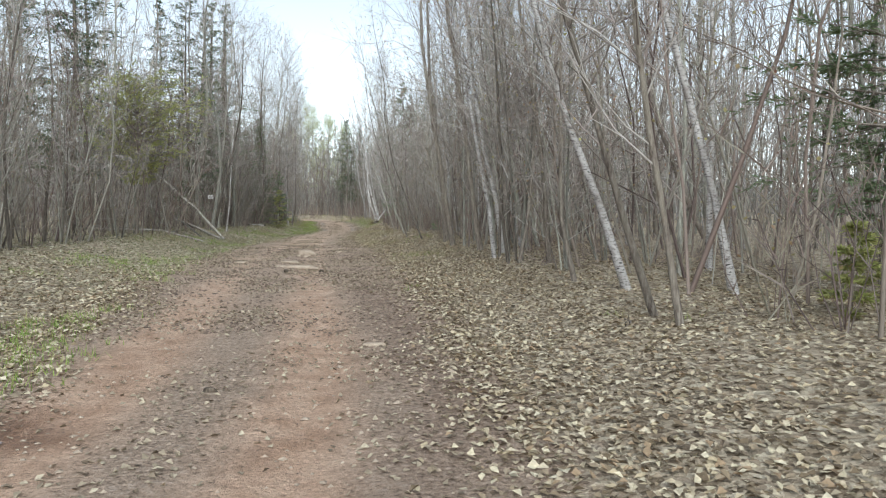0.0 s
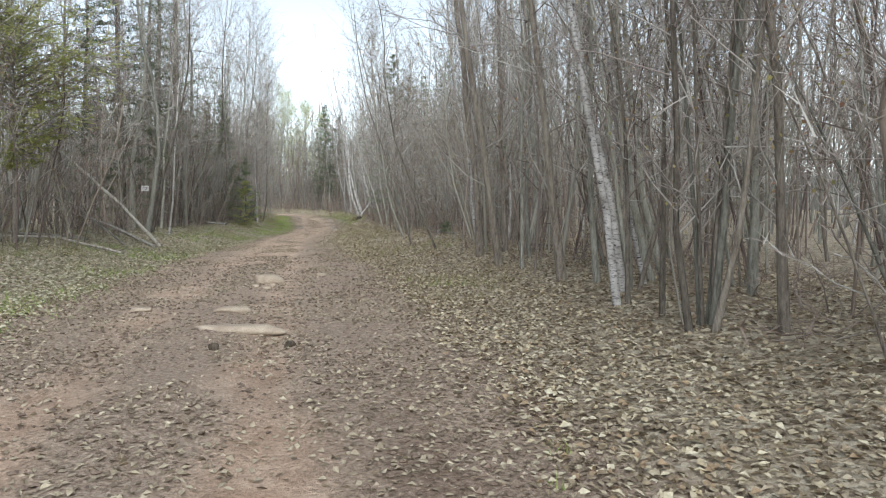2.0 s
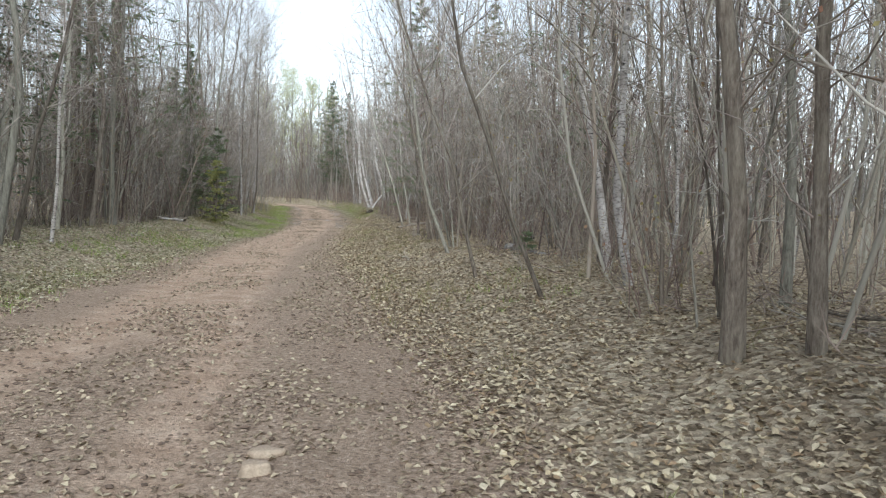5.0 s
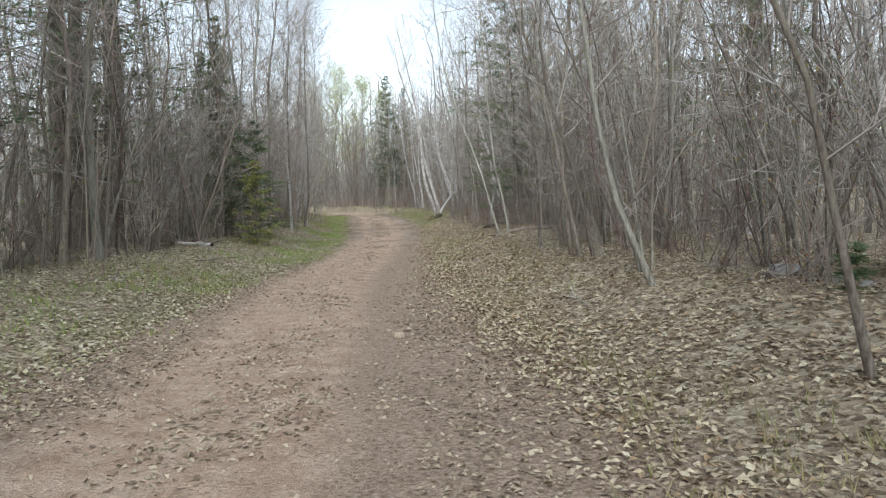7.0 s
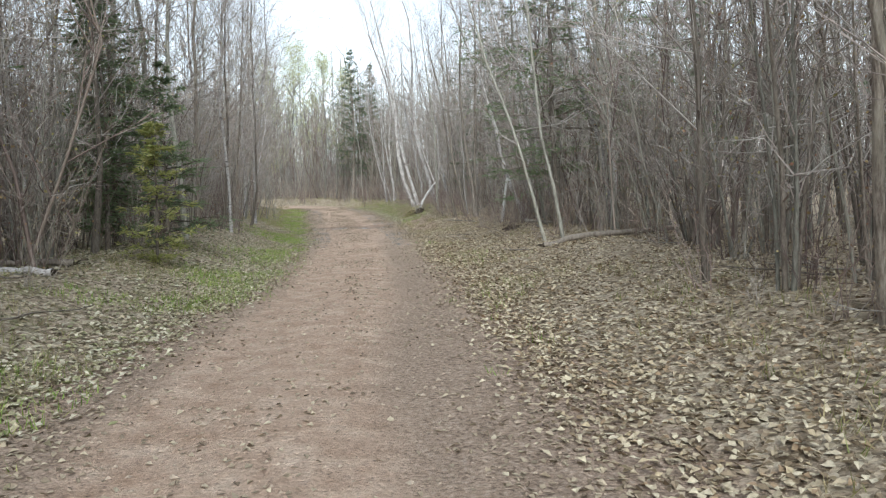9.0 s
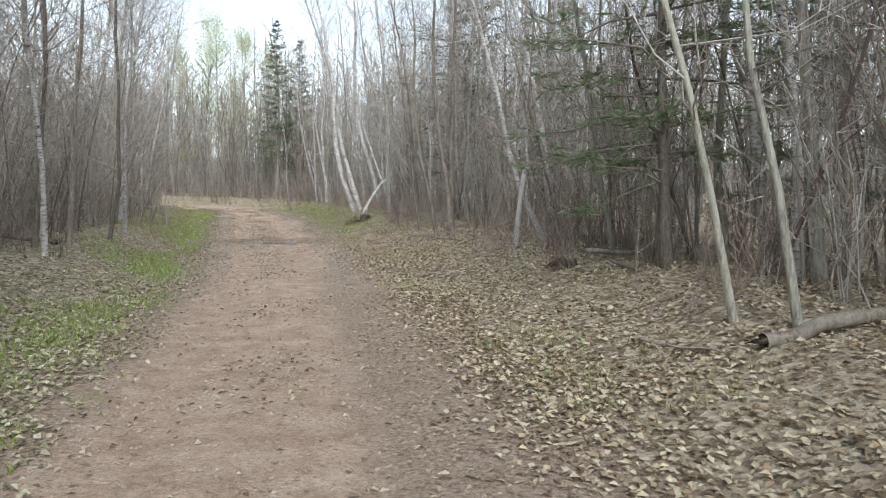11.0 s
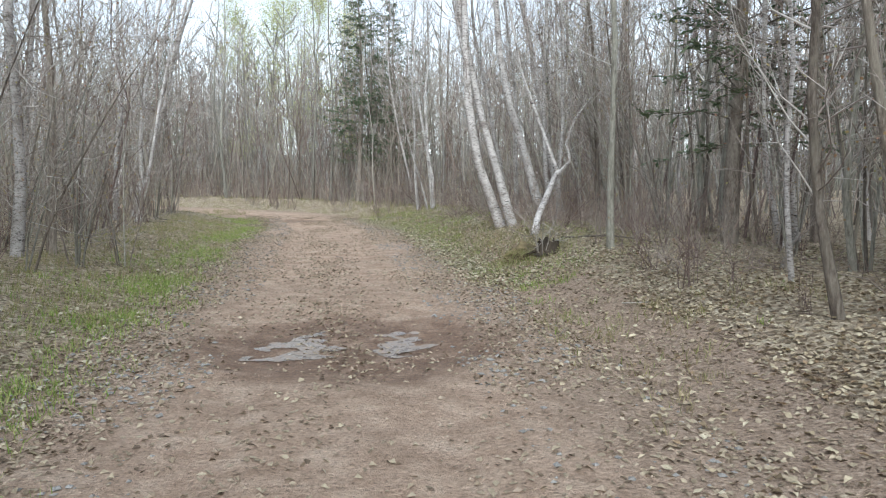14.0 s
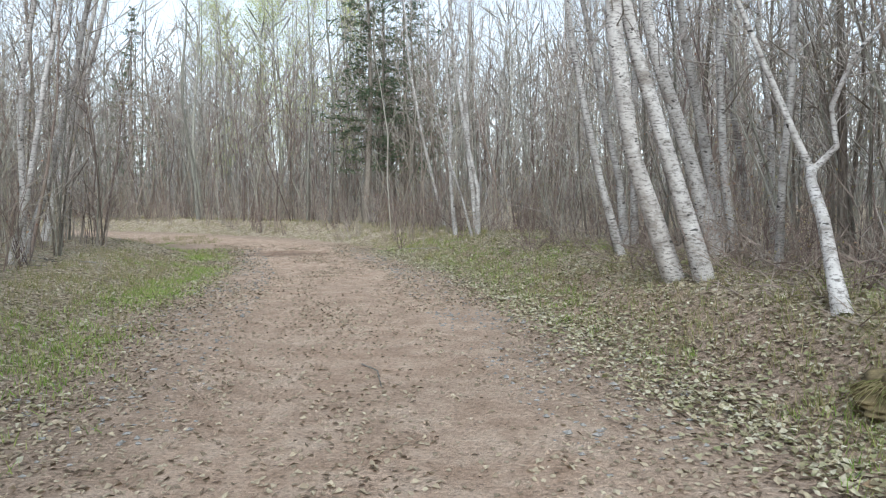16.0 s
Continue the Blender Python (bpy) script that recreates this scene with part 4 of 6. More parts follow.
def fill_trees():
    """Whole trees at the wood's edge, copied from a few built ones."""
    rng = np.random.default_rng(5)
    kinds = ["birch", "aspen", "maple", "aspen", "maple", "maple", "aspen", "maple", "maple", "aspen", "maple", "maple"]
    models = []
    for kind in kinds:
        models.append(plant(kind, -60 - 3 * len(models), 40, rng.uniform(0.045, 0.10), (rng.normal(0, 0.03), rng.normal(0, 0.03)), second=False))
    places = scatter(rng, 165, (3.2, 12), (3, 100), 16, 0.8, HEROES, 1.3)
    for n, (x, y, side, off) in enumerate(places):
        model = models[n % len(models)]
        s = rng.uniform(0.8, 1.15) * (1.25 if off > 6 and side > 0 else 1.0)
        lean = max(0.0, 6 - off) * 0.7 * side
        m = pose(x, y, level(x, y) - 0.05, rng.normal(0, 2), -lean * rng.uniform(0, 1), rng.uniform(0, 0)) @ Matrix.Rotation(rng.uniform(0, 6.28), 4, "Z") @ Matrix.Scale(s, 4)
        if n < len(models):
            model.matrix_basis = m
        else:
            copy_thing(model, m)


def clump(x, y, stems, tall, spread_, girth, seed, bark_=None, toward=(0.0, 0.0), label="", group=True):
    """A many-stemmed tree: bent stems that part from one foot and arch outwards, each with side branches and twigs."""
    rng = np.random.default_rng(seed)
    root = new("many_stemmed_tree")
    root.location = (x, y, level(x, y) - 0.04)
    tagged(root, label or "many-stemmed bare tree with thin arching reddish-brown stems", "tree", "many-stemmed trees along the verges" if group else "")
    f = np.linspace(0, 1, 8)
    crown = Geo()
    tips = []
    for k in range(stems):
        az, h = k * 6.28 / stems + rng.normal(0, 0.5), tall * rng.uniform(0.6, 1.1)
        out = np.array([math.cos(az), math.sin(az)]) * spread_ * rng.uniform(0.3, 1.3) + np.array(toward)
        side = out[None] * h * f[:, None] ** 1.25 + np.cumsum(rng.normal(0, 0.02 * h / 8, (8, 2)), 0) + np.array([math.cos(az), math.sin(az)]) * 0.09
        path = np.stack([side[:, 0], side[:, 1], h * (f - 0.16 * np.hypot(*out) * f ** 2)], -1)
        path[0] = path[0] * 1.3 - path[1] * 0.3
        path[0, 2] = -0.12
        rad = girth / 2 * rng.uniform(0.6, 1.15) * ((1 - f) ** 0.8 * 0.92 + 0.08)
        link_mesh("stem", Geo().add(*tubes(path[None], rad[None], 6)).mesh("stem", [bark_ or (ASPEN if k % 3 else MAPLE)]), root)
        n = int(h * 3.0)
        start, r0, ahead = at_height(path, rad, rng.uniform(0.14, 0.97, n))
        way = unit(ahead * 0.9 + rng.normal(0, 0.75, (n, 3)) + np.array([0, 0, 0.15]))
        p, r = limbs(start, way, rng.uniform(0.35, 1.5, n) * (tall / 5) ** 0.5, np.minimum(0.011, r0 * 0.6), rng, 4, 0.15)
        crown.add(*tubes(p, r, 3))
        b, t, tr = twigs_on(p, r, 6, rng, share=(0.2, 0.5))
        crown.add(*slivers(b, t, np.clip(tr, 0.0045, 0.008)))
        b2, t2, _ = twigs_on(np.stack([b, (b + t) / 2, t], 1), np.full((len(b), 3), 0.005), 1, rng, share=(0.35, 0.8))
        crown.add(*slivers(b2, t2, 0.004))
        tips.append(t2)
    link_mesh("crown", crown.mesh("crown", [TWIG]), root, "fine bare brown twigs", "stuff")
    tips = np.concatenate(tips)
    some = tips[rng.uniform(0, 1, len(tips)) < 0.35]
    link_mesh("foliage", Geo().add(*leaflets(some, rng, 0.042, 1, scatter=0.01)).mesh("foliage", [BUDS]), root, "small opening buds", "stuff")
    return root


def brush_trees():
    """Many-stemmed trees leaning out over the verges."""
    rng = np.random.default_rng(9)
    models = [clump(-70 - 3 * k, 60, 4 + k % 4, rng.uniform(3.4, 6.2), rng.uniform(0.16, 0.34), rng.uniform(0.035, 0.06), 300 + k) for k in range(7)]
    places = scatter(rng, 40, (2.0, 5.5), (24, 60), 8.5, 0.9, HEROES) + scatter(rng, 62, (1.6, 5.5), (48, 98), 9.5, 0.9, HEROES) + scatter(rng, 20, (2.2, 6), (13, 24), 9, 0.9, HEROES)
    for n, (x, y, side, off) in enumerate(places):
        m = pose(x, y, level(x, y) - 0.04, rng.normal(0, 4), -side * rng.uniform(0, 10), 0) @ Matrix.Rotation(rng.uniform(0, 6.28), 4, "Z") @ Matrix.Scale(rng.uniform(0.8, 1.2), 4)
        if n < len(models):
            models[n].matrix_basis = m
        else:
            copy_thing(models[n % len(models)], m)


def left_edge():
    """Twiggy many-stemmed trees crowding the outer edge of the road where it narrows and bends."""
    rng = np.random.default_rng(19)
    models = [clump(-80 - 3 * k, 60, 4, rng.uniform(5.0, 6.5), rng.uniform(0.22, 0.36), rng.uniform(0.035, 0.05), 500 + k, toward=(0.10, 0.0)) for k in range(4)]
    n = 0
    for k in range(17):
        y = 52 + k * 1.35 + rng.normal(0, 0.5)
        x = middle(y) - lerp_table([(r[1], r[2]) for r in ROAD], y) - rng.uniform(2.3, 5.0)
        if not free(x, y, 0.6, HEROES):
            continue
        m = pose(x, y, level(x, y) - 0.04, rng.normal(0, 3), rng.uniform(-2, 5), rng.uniform(-40, 40)) @ Matrix.Scale(rng.uniform(0.8, 1.2), 4)
        if n < len(models):
            models[n].matrix_basis = m
        else:
            copy_thing(models[n % len(models)], m)
        n += 1


def lone_clumps():
    """The many-stemmed trees that stand out along the way."""
    dark = "dark many-stemmed bare tree with arching limbs"
    clump(1.6, 15.9, 5, 7.5, 0.13, 0.075, 401, label=dark, group=False)
    clump(1.66, 18.7, 3, 7.0, 0.24, 0.085, 411, label=dark, group=False)
    clump(-2.1, 64.3, 4, 3.6, 0.42, 0.05, 402, toward=(-0.6, -0.1), label="low dark tree with limbs arching out over the verge", group=False)
    clump(-1.9, 38.6, 4, 6.0, 0.20, 0.06, 404, toward=(-0.12, 0.0), label="cluster of thin leaning grey-brown stems among dry leaves", group=False)
    clump(-2.5, 44.1, 5, 5.5, 0.18, 0.06, 405, toward=(-0.06, 0.0), label="cluster of thin leaning grey-brown stems among dry leaves", group=False)
    clump(-15.3, 75.8, 6, 3.2, 0.25, 0.035, 406, label="low bare saplings growing at the road's edge", group=False)
    clump(-15.0, 76.9, 5, 2.6, 0.25, 0.03, 407, label="low bare saplings growing at the road's edge", group=False)
    clump(-15.4, 74.6, 3, 6.0, 0.42, 0.035, 408, toward=(0.35, 0.0), label="bare tree with thin limbs arching out over the road", group=False)
    clump(-17.4, 80.5, 3, 6.0, 0.42, 0.04, 409, toward=(0.3, -0.1), label="bare tree with thin limbs arching out over the road", group=False)


fill_trees()
brush_trees()
left_edge()
lone_clumps()


def bulk(name, label, category, models, places, rng, materials, scale, lean=4.0, sink=0.05, shades=1, taller=1.0):
    geo = Geo()
    zs = surface([p[0] for p in places], [p[1] for p in places])[0]
    for (x, y, side, off), z in zip(places, zs):
        s = rng.uniform(*scale) * (taller if y < 98 and off > 7 and (side > 0 or y < 28) else 1.0) * (1.06 if y > 104 else 1.0)
        tilt = -side * max(0.0, 6 - off) * rng.uniform(0, 1.2)
        m = pose(x, y, float(z) - sink, rng.normal(0, lean), tilt + rng.normal(0, lean), 0) @ Matrix.Rotation(rng.uniform(0, 6.28), 4, "Z") @ Matrix.Scale(s, 4)
        geo.put(models[rng.integers(len(models))], m, rng.integers(shades))
    tagged(new(name, geo.mesh(name, materials)), label, category, kind="stuff")


def joined(parts, slots):
    g = Geo()
    for p, s in zip(parts, slots):
        for v, f, _ in p.chunks:
            g.add(v, f, s)
    return g


def thicket_stem(rng, tall):
    """A thin sapling: stem, side shoots, twigs."""
    path = trunk_path(tall, rng.normal(0, 0.13, 2), rng, 6, 2.0)
    g = Geo().add(*tubes(path[None], (np.linspace(1, 0.15, 6) * tall * rng.uniform(0.0028, 0.0058))[None], 4))
    n = int(tall * 2.2)
    start, rad, _ = at_height(path, np.linspace(0.03, 0.005, 6), rng.uniform(0.12, 0.98, n))
    az, up = rng.uniform(0, 6.28, n), np.radians(rng.normal(42, 18, n))
    way = np.stack([np.cos(az) * np.cos(up), np.sin(az) * np.cos(up), np.sin(up)], -1)
    length = tall * rng.uniform(0.08, 0.22, n)
    p, r = limbs(start, way, length, np.clip(length * 0.012, 0.007, 0.014), rng, 3)
    g.add(*spikes(p[:, 0], p[:, -1], r[:, 0]))
    p = np.stack([p[:, 0], (p[:, 0] + p[:, -1]) / 2, p[:, -1]], 1)
    b, t2, tr = twigs_on(p, r, 4, rng, share=(0.3, 0.6))
    g.add(*slivers(b, t2, np.clip(tr, 0.006, 0.010)))
    if rng.uniform() < 0.35:
        g.add(*leaflets(t2[rng.uniform(0, 1, len(t2)) < 0.5], rng, 0.055, 1, scatter=0.02), 4)
    return g


def shrub(rng):
    """A bare shrub: a dozen thin stems from one foot."""
    g, n = Geo(), 9
    az, up = rng.uniform(0, 6.28, n), np.radians(rng.normal(68, 12, n))
    way = np.stack([np.cos(az) * np.cos(up), np.sin(az) * np.cos(up), np.sin(up)], -1)
    p, r = limbs(rng.normal(0, 0.12, (n, 3)) * np.array([1, 1, 0]), way, rng.uniform(0.7, 2.2, n), rng.uniform(0.007, 0.014, n), rng, 3, 0.15)
    p[:, 1:] += rng.normal(0, 0.06, (n, 2, 3))
    g.add(*tubes(p, r, 3))
    b, t, tr = twigs_on(p, r, 6, rng, share=(0.15, 0.45))
    g.add(*slivers(b, t, np.clip(tr, 0.005, 0.008)))
    t2 = t
    return g.add(*leaflets(t2[rng.uniform(0, 1, len(t2)) < 0.22], rng, 0.055, 1, scatter=0.03), 5)


def lite_tree(kind, rng):
    tall = rng.uniform(8.5, 13)
    trunk, crown, _ = bare_tree(kind, tall, rng.uniform(0.05, 0.12), rng.normal(0, 0.045, 2), rng, 4, 0.55, 6, False)
    for k, (v, f, s) in enumerate(crown.chunks):
        if f.shape[1] == 3:
            v = v.reshape(-1, 3, 3)
            v, f = slivers(v[:, :2].mean(1), v[:, 2], 0.011)
            crown.chunks[k] = (v, f, s)
    return joined((trunk, crown), ({"birch": 0, "aspen": 1, "maple": 2}[kind], 3))


def far_tree(rng):
    """A tree seen only from afar: a trunk and sprays of twigs."""
    tall = rng.uniform(9, 13)
    path = trunk_path(tall, rng.normal(0, 0.03, 2), rng, 4)
    g = Geo().add(*tubes(path[None], np.array([[0.06, 0.052, 0.036, 0.01]]), 3), 0)
    n = 24
    start, _, _ = at_height(path, np.full(4, 0.05), rng.uniform(0.08, 0.97, n))
    az, up = rng.uniform(0, 6.28, n), np.radians(rng.normal(52, 12, n))
    way = np.stack([np.cos(az) * np.cos(up), np.sin(az) * np.cos(up), np.sin(up)], -1) * rng.uniform(1.2, 3.0, n)[:, None]
    side = unit(np.cross(way, rng.normal(0, 1, way.shape))) * 0.06
    return g.add(*blades(start, start + way, side), 1)


def woods():
    rng = np.random.default_rng(11)
    stems = [thicket_stem(rng, rng.uniform(3.0, 8.5)) for _ in range(14)]
    shrubs = [shrub(rng) for _ in range(8)]
    trees = [lite_tree(k, rng) for k in ("birch", "aspen", "maple", "aspen", "aspen", "maple", "aspen", "aspen", "birch", "maple")]
    bulk("sapling_thicket", "dense thicket of thin bare grey-brown saplings", "saplings", stems, scatter(rng, 1400, (1.9, 22), (-4, 110), 28, lean_to=2.0) + scatter(rng, 420, (1.5, 14), (98, 124), 30), rng, [BRUSH_DARK, BRUSH, THICKET, PALE_STEMS] + [BUDS] * 4, (0.7, 1.2), shades=4)
    edge = scatter(rng, 700, (1.6, 10), (-2, 106), 16, lean_to=2.1)
    edge = [p for p in edge if not (p[2] > 0 and 12 < p[1] < 36 and p[3] < 7 and rng.uniform() < 0.7)]
    bulk("undergrowth", "tangled bare shrubs under the trees", "shrubs", shrubs, edge + scatter(rng, 330, (0.9, 6), (97, 119), 28), rng, [BRUSH_DARK, BRUSH, BRUSH, BRUSH_PALE, BRUSH_DARK] + [BUDS] * 5, (0.5, 1.15), 8, shades=5)
    low = []
    while len(low) < 330:
        y = rng.uniform(30, 98) if len(low) < 220 else (rng.uniform(55, 64) if len(low) < 280 else rng.uniform(73, 88))
        x = middle(y) + rng.uniform(3.5, 9) * rng.choice((1, 1, 1, -1))
        a, h = road_at(x, y)
        off = abs(a) - h
        if (2.0 if a > 0 else 1.6) + 0.6 * noise.noise(Vector((y * 0.35, 2, 5))) < off < 5.5:
            low.append((x, y, math.copysign(1, a), off))
    bulk("low_brush", "knee-high purplish-brown bare brush before the trees", "shrubs", shrubs, low, rng, [BRUSH, BRUSH_DARK, BRUSH_PALE, BRUSH, BRUSH] + [BUDS] * 3, (0.28, 0.7), 14, shades=3)
    bend = []
    while len(bend) < 200:
        x, y = rng.uniform(-46, -6), rng.uniform(95, 122)
        a, h = road_at(x, y)
        if a > 0 and 0.35 < a - h < 6:
            bend.append((x, y, 1.0, a - h))
    bulk("roadside_brush", "low bare brown brush along the outside of the bend", "shrubs", shrubs, bend, rng, [BRUSH_DARK, BRUSH, BRUSH_PALE, BRUSH, BRUSH] + [BUDS] * 3, (0.35, 0.95), 8, shades=3)
    bulk("distant_woods", "far grey leafless trees of the wood", "woods", trees, scatter(rng, 560, (6, 40), (-6, 116), 44, lean_to=1.2) + scatter(rng, 260, (8, 36), (2, 110), 42, lean_to=1.0) + scatter(rng, 160, (6, 30), (72, 104), 38, lean_to=1.0) + scatter(rng, 400, (2.5, 40), (104, 138), 40), rng, [BIRCH, ASPEN, MAPLE, TWIG], (0.85, 1.15), 2, taller=1.15)

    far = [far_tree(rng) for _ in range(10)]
    bulk("far_treeline", "hazy far trees closing the view", "woods", far, scatter(rng, 1500, (28, 90), (-30, 170), 100, lean_to=1.0) + scatter(rng, 1250, (13, 90), (116, 200), 72), rng, [ASPEN, HAZETWIG], (0.85, 1.15), 2, taller=1.35)


def ridge():
    """Wooded rising ground all round, far off, with an uneven top."""
    n = 360
    rows = []
    for k in range(n):
        a = k / n * 2 * math.pi
        d = 300 + 30 * noise.noise(Vector((math.cos(a) * 2, math.sin(a) * 2, 0)))
        top = 17 + 4 * noise.noise(Vector((math.cos(a) * 9, math.sin(a) * 9, 1))) + 3.0 * noise.noise(Vector((math.cos(a) * 90, math.sin(a) * 90, 2)))
        for dd, z in ((d, -1.0), (d + 6, top * 0.8), (d + 14, top), (d + 60, top * 0.9), (d + 120, -1.0)):
            rows.append((-10 + math.cos(a) * dd, 60 + math.sin(a) * dd, z))
    f = [(k * 5 + r, ((k + 1) % n) * 5 + r, ((k + 1) % n) * 5 + r + 1, k * 5 + r + 1) for k in range(n) for r in range(4)]
    tagged(new("backdrop", Geo().add(rows, f).mesh("backdrop", [RIDGE])), "far grey-brown wooded ridge", "backdrop", kind="structure")


woods()
ridge()


# ---- fallen leaves and grass ----
def leaf_geo(x, y, size, rng, lift, stand=0.35):
    """Curled leaves lying at x, y: two triangles folded along the midrib."""
    n = len(x)
    z = surface(x, y)[0] + lift * rng.uniform(0.1, 1, n)
    at = np.stack([x, y, z], -1)
    az = rng.uniform(0, 6.28, n)
    way = np.stack([np.cos(az), np.sin(az), rng.normal(0, stand, n)], -1)
    way = unit(way) * (size * rng.uniform(0.7, 1.3, n))[:, None]
    side = unit(np.cross(way, np.array([[0, 0, 1.0]]) + rng.normal(0, stand, (n, 3)))) * (size * rng.uniform(0.26, 0.44, n))[:, None]
    curl = np.array([0, 0, 1.0]) * (size * rng.uniform(0.0, 0.35, n))[:, None]
    v = np.stack([at - way * 0.5, at + side + curl, at + way * 0.5, at - side + curl * rng.uniform(0, 1, (n, 1))], 1).reshape(-1, 3)
    i = np.arange(n)[:, None] * 4
    return v, np.concatenate([i + [0, 1, 2], i + [0, 2, 3]])


def verge_spots(rng, count, lo, hi, y0, y1, power=1.0, side=0):
    y = rng.uniform(y0, y1, count)
    half = np.interp(y, [r[1] for r in ROAD], [r[2] for r in ROAD])
    s = rng.choice((-1.0, 1.0), count) if not side else np.full(count, float(side))
    u = s * (half + lo + rng.normal(0, 0.28, count) + (hi - lo) * rng.uniform(0, 1, count) ** power)
    return np.interp(y, YS, GX[:, nu // 2]) + u, y


def litter():
    rng = np.random.default_rng(21)
    x, y = verge_spots(rng, 340000, -0.1, 6.6, 3, 96, 1.8)
    patch = np.array([noise.noise(Vector((a * 0.6, b * 0.6, 9.0))) for a, b in zip(x, y)])
    keep = rng.uniform(-1.25, 0.30, len(x)) < patch
    _, off, side = surface(x, y)
    keep &= (off > 1.3) | (y > 34) | (side < 0) | (rng.uniform(0, 1, len(x)) < 0.55)
    keep &= (side > 0) | (rng.uniform(0, 1, len(x)) < np.interp(y, [0, 54, 62], [0.75, 0.75, 0.2]))
    keep &= (off > 0.0) | (y < 64) | (y > 75.5) | (side < 0) | (rng.uniform(0, 1, len(x)) < 0.12)
    for name, label, mat, some in (("leaf_litter", "tan dry leaves covering the verge", LITTER, ((side > 0) & (y < 72 + 6 * rng.uniform(0, 1, len(y)))) | ((side < 0) & (y < 10 + 10 * rng.uniform(0, 1, len(y))))), ("pale_leaf_litter", "bleached dry leaves lying among short grass", PALELITTER, None)):
        tan = some if some is not None else ~tan
        me = Geo().add(*leaf_geo(x[keep & tan], y[keep & tan], 0.064, rng, 0.04, 0.25)).mesh(name, [mat], False)
        tagged(new(name, me), label, "fallen leaves", kind="stuff")
    y = rng.uniform(2, 99, 115000)
    half = np.interp(y, [r[1] for r in ROAD], [r[2] for r in ROAD])
    u = rng.uniform(-1, 1, len(y)) * (half + 0.2)
    x = np.interp(y, YS, GX[:, nu // 2]) + u
    wheel = np.exp(-((np.abs(u + 0.1) - 0.75) / 0.38) ** 2)
    patch = np.array([noise.noise(Vector((a * 0.9, b * 0.5, 4.0))) for a, b in zip(x, y)])
    lots = np.interp(y, [0, 8, 14, 22, 30, 45, 60, 75, 100], [0.45, 0.7, 2.2, 3.0, 1.6, 0.45, 0.6, 1.5, 1.3])
    keep = rng.uniform(0, 1, len(y)) < lots * ((0.45 + patch * np.interp(y, [0, 30, 38], [2.0, 2.0, 1.0])) * (1 - 0.7 * wheel) + 0.9 * np.clip((np.abs(u) / half - 0.62) / 0.3, 0, 1) * (0.7 + patch))
    x2, y2 = verge_spots(rng, 9000, 0.0, 2.2, 64, 97, 1.0, 1)
    x3, y3 = verge_spots(rng, 15000, -0.2, 1.9, 3, 34, 1.2, 1)
    x4, y4 = verge_spots(rng, 12000, -0.5, 1.6, 58, 97, 1.3, -1)
    x, y = np.concatenate([x[keep], x2, x3, x4]), np.concatenate([y[keep], y2, y3, y4])
    me = Geo().add(*leaf_geo(x, y, 0.052, rng, 0.012, 0.25)).mesh("trodden_leaves", [WETLITTER], False)
    tagged(new("trodden_leaves", me), "dull brown trodden leaves scattered on the dirt", "fallen leaves", kind="stuff")
    y = rng.uniform(2, 100, 7000)
    half = np.interp(y, [r[1] for r in ROAD], [r[2] for r in ROAD])
    x = np.interp(y, YS, GX[:, nu // 2]) + rng.uniform(-1, 1, len(y)) * half
    z = surface(x, y)[0]
    p = np.stack([x, y, z], -1)
    s = rng.uniform(0.006, 0.022, (len(y), 1))
    v = np.stack([p + s * d for d in np.array([[1, 0, 0], [-0.5, 0.9, 0], [-0.6, -0.8, 0], [0.1, 0, 0.7]])], 1).reshape(-1, 3)
    i = np.arange(len(y))[:, None] * 4
    me = Geo().add(v, np.concatenate([i + [0, 1, 3], i + [1, 2, 3], i + [2, 0, 3]])).mesh("gravel", [STONE], False)
    tagged(new("gravel", me), "small grey pebbles loose on the dirt road", "gravel", kind="stuff")


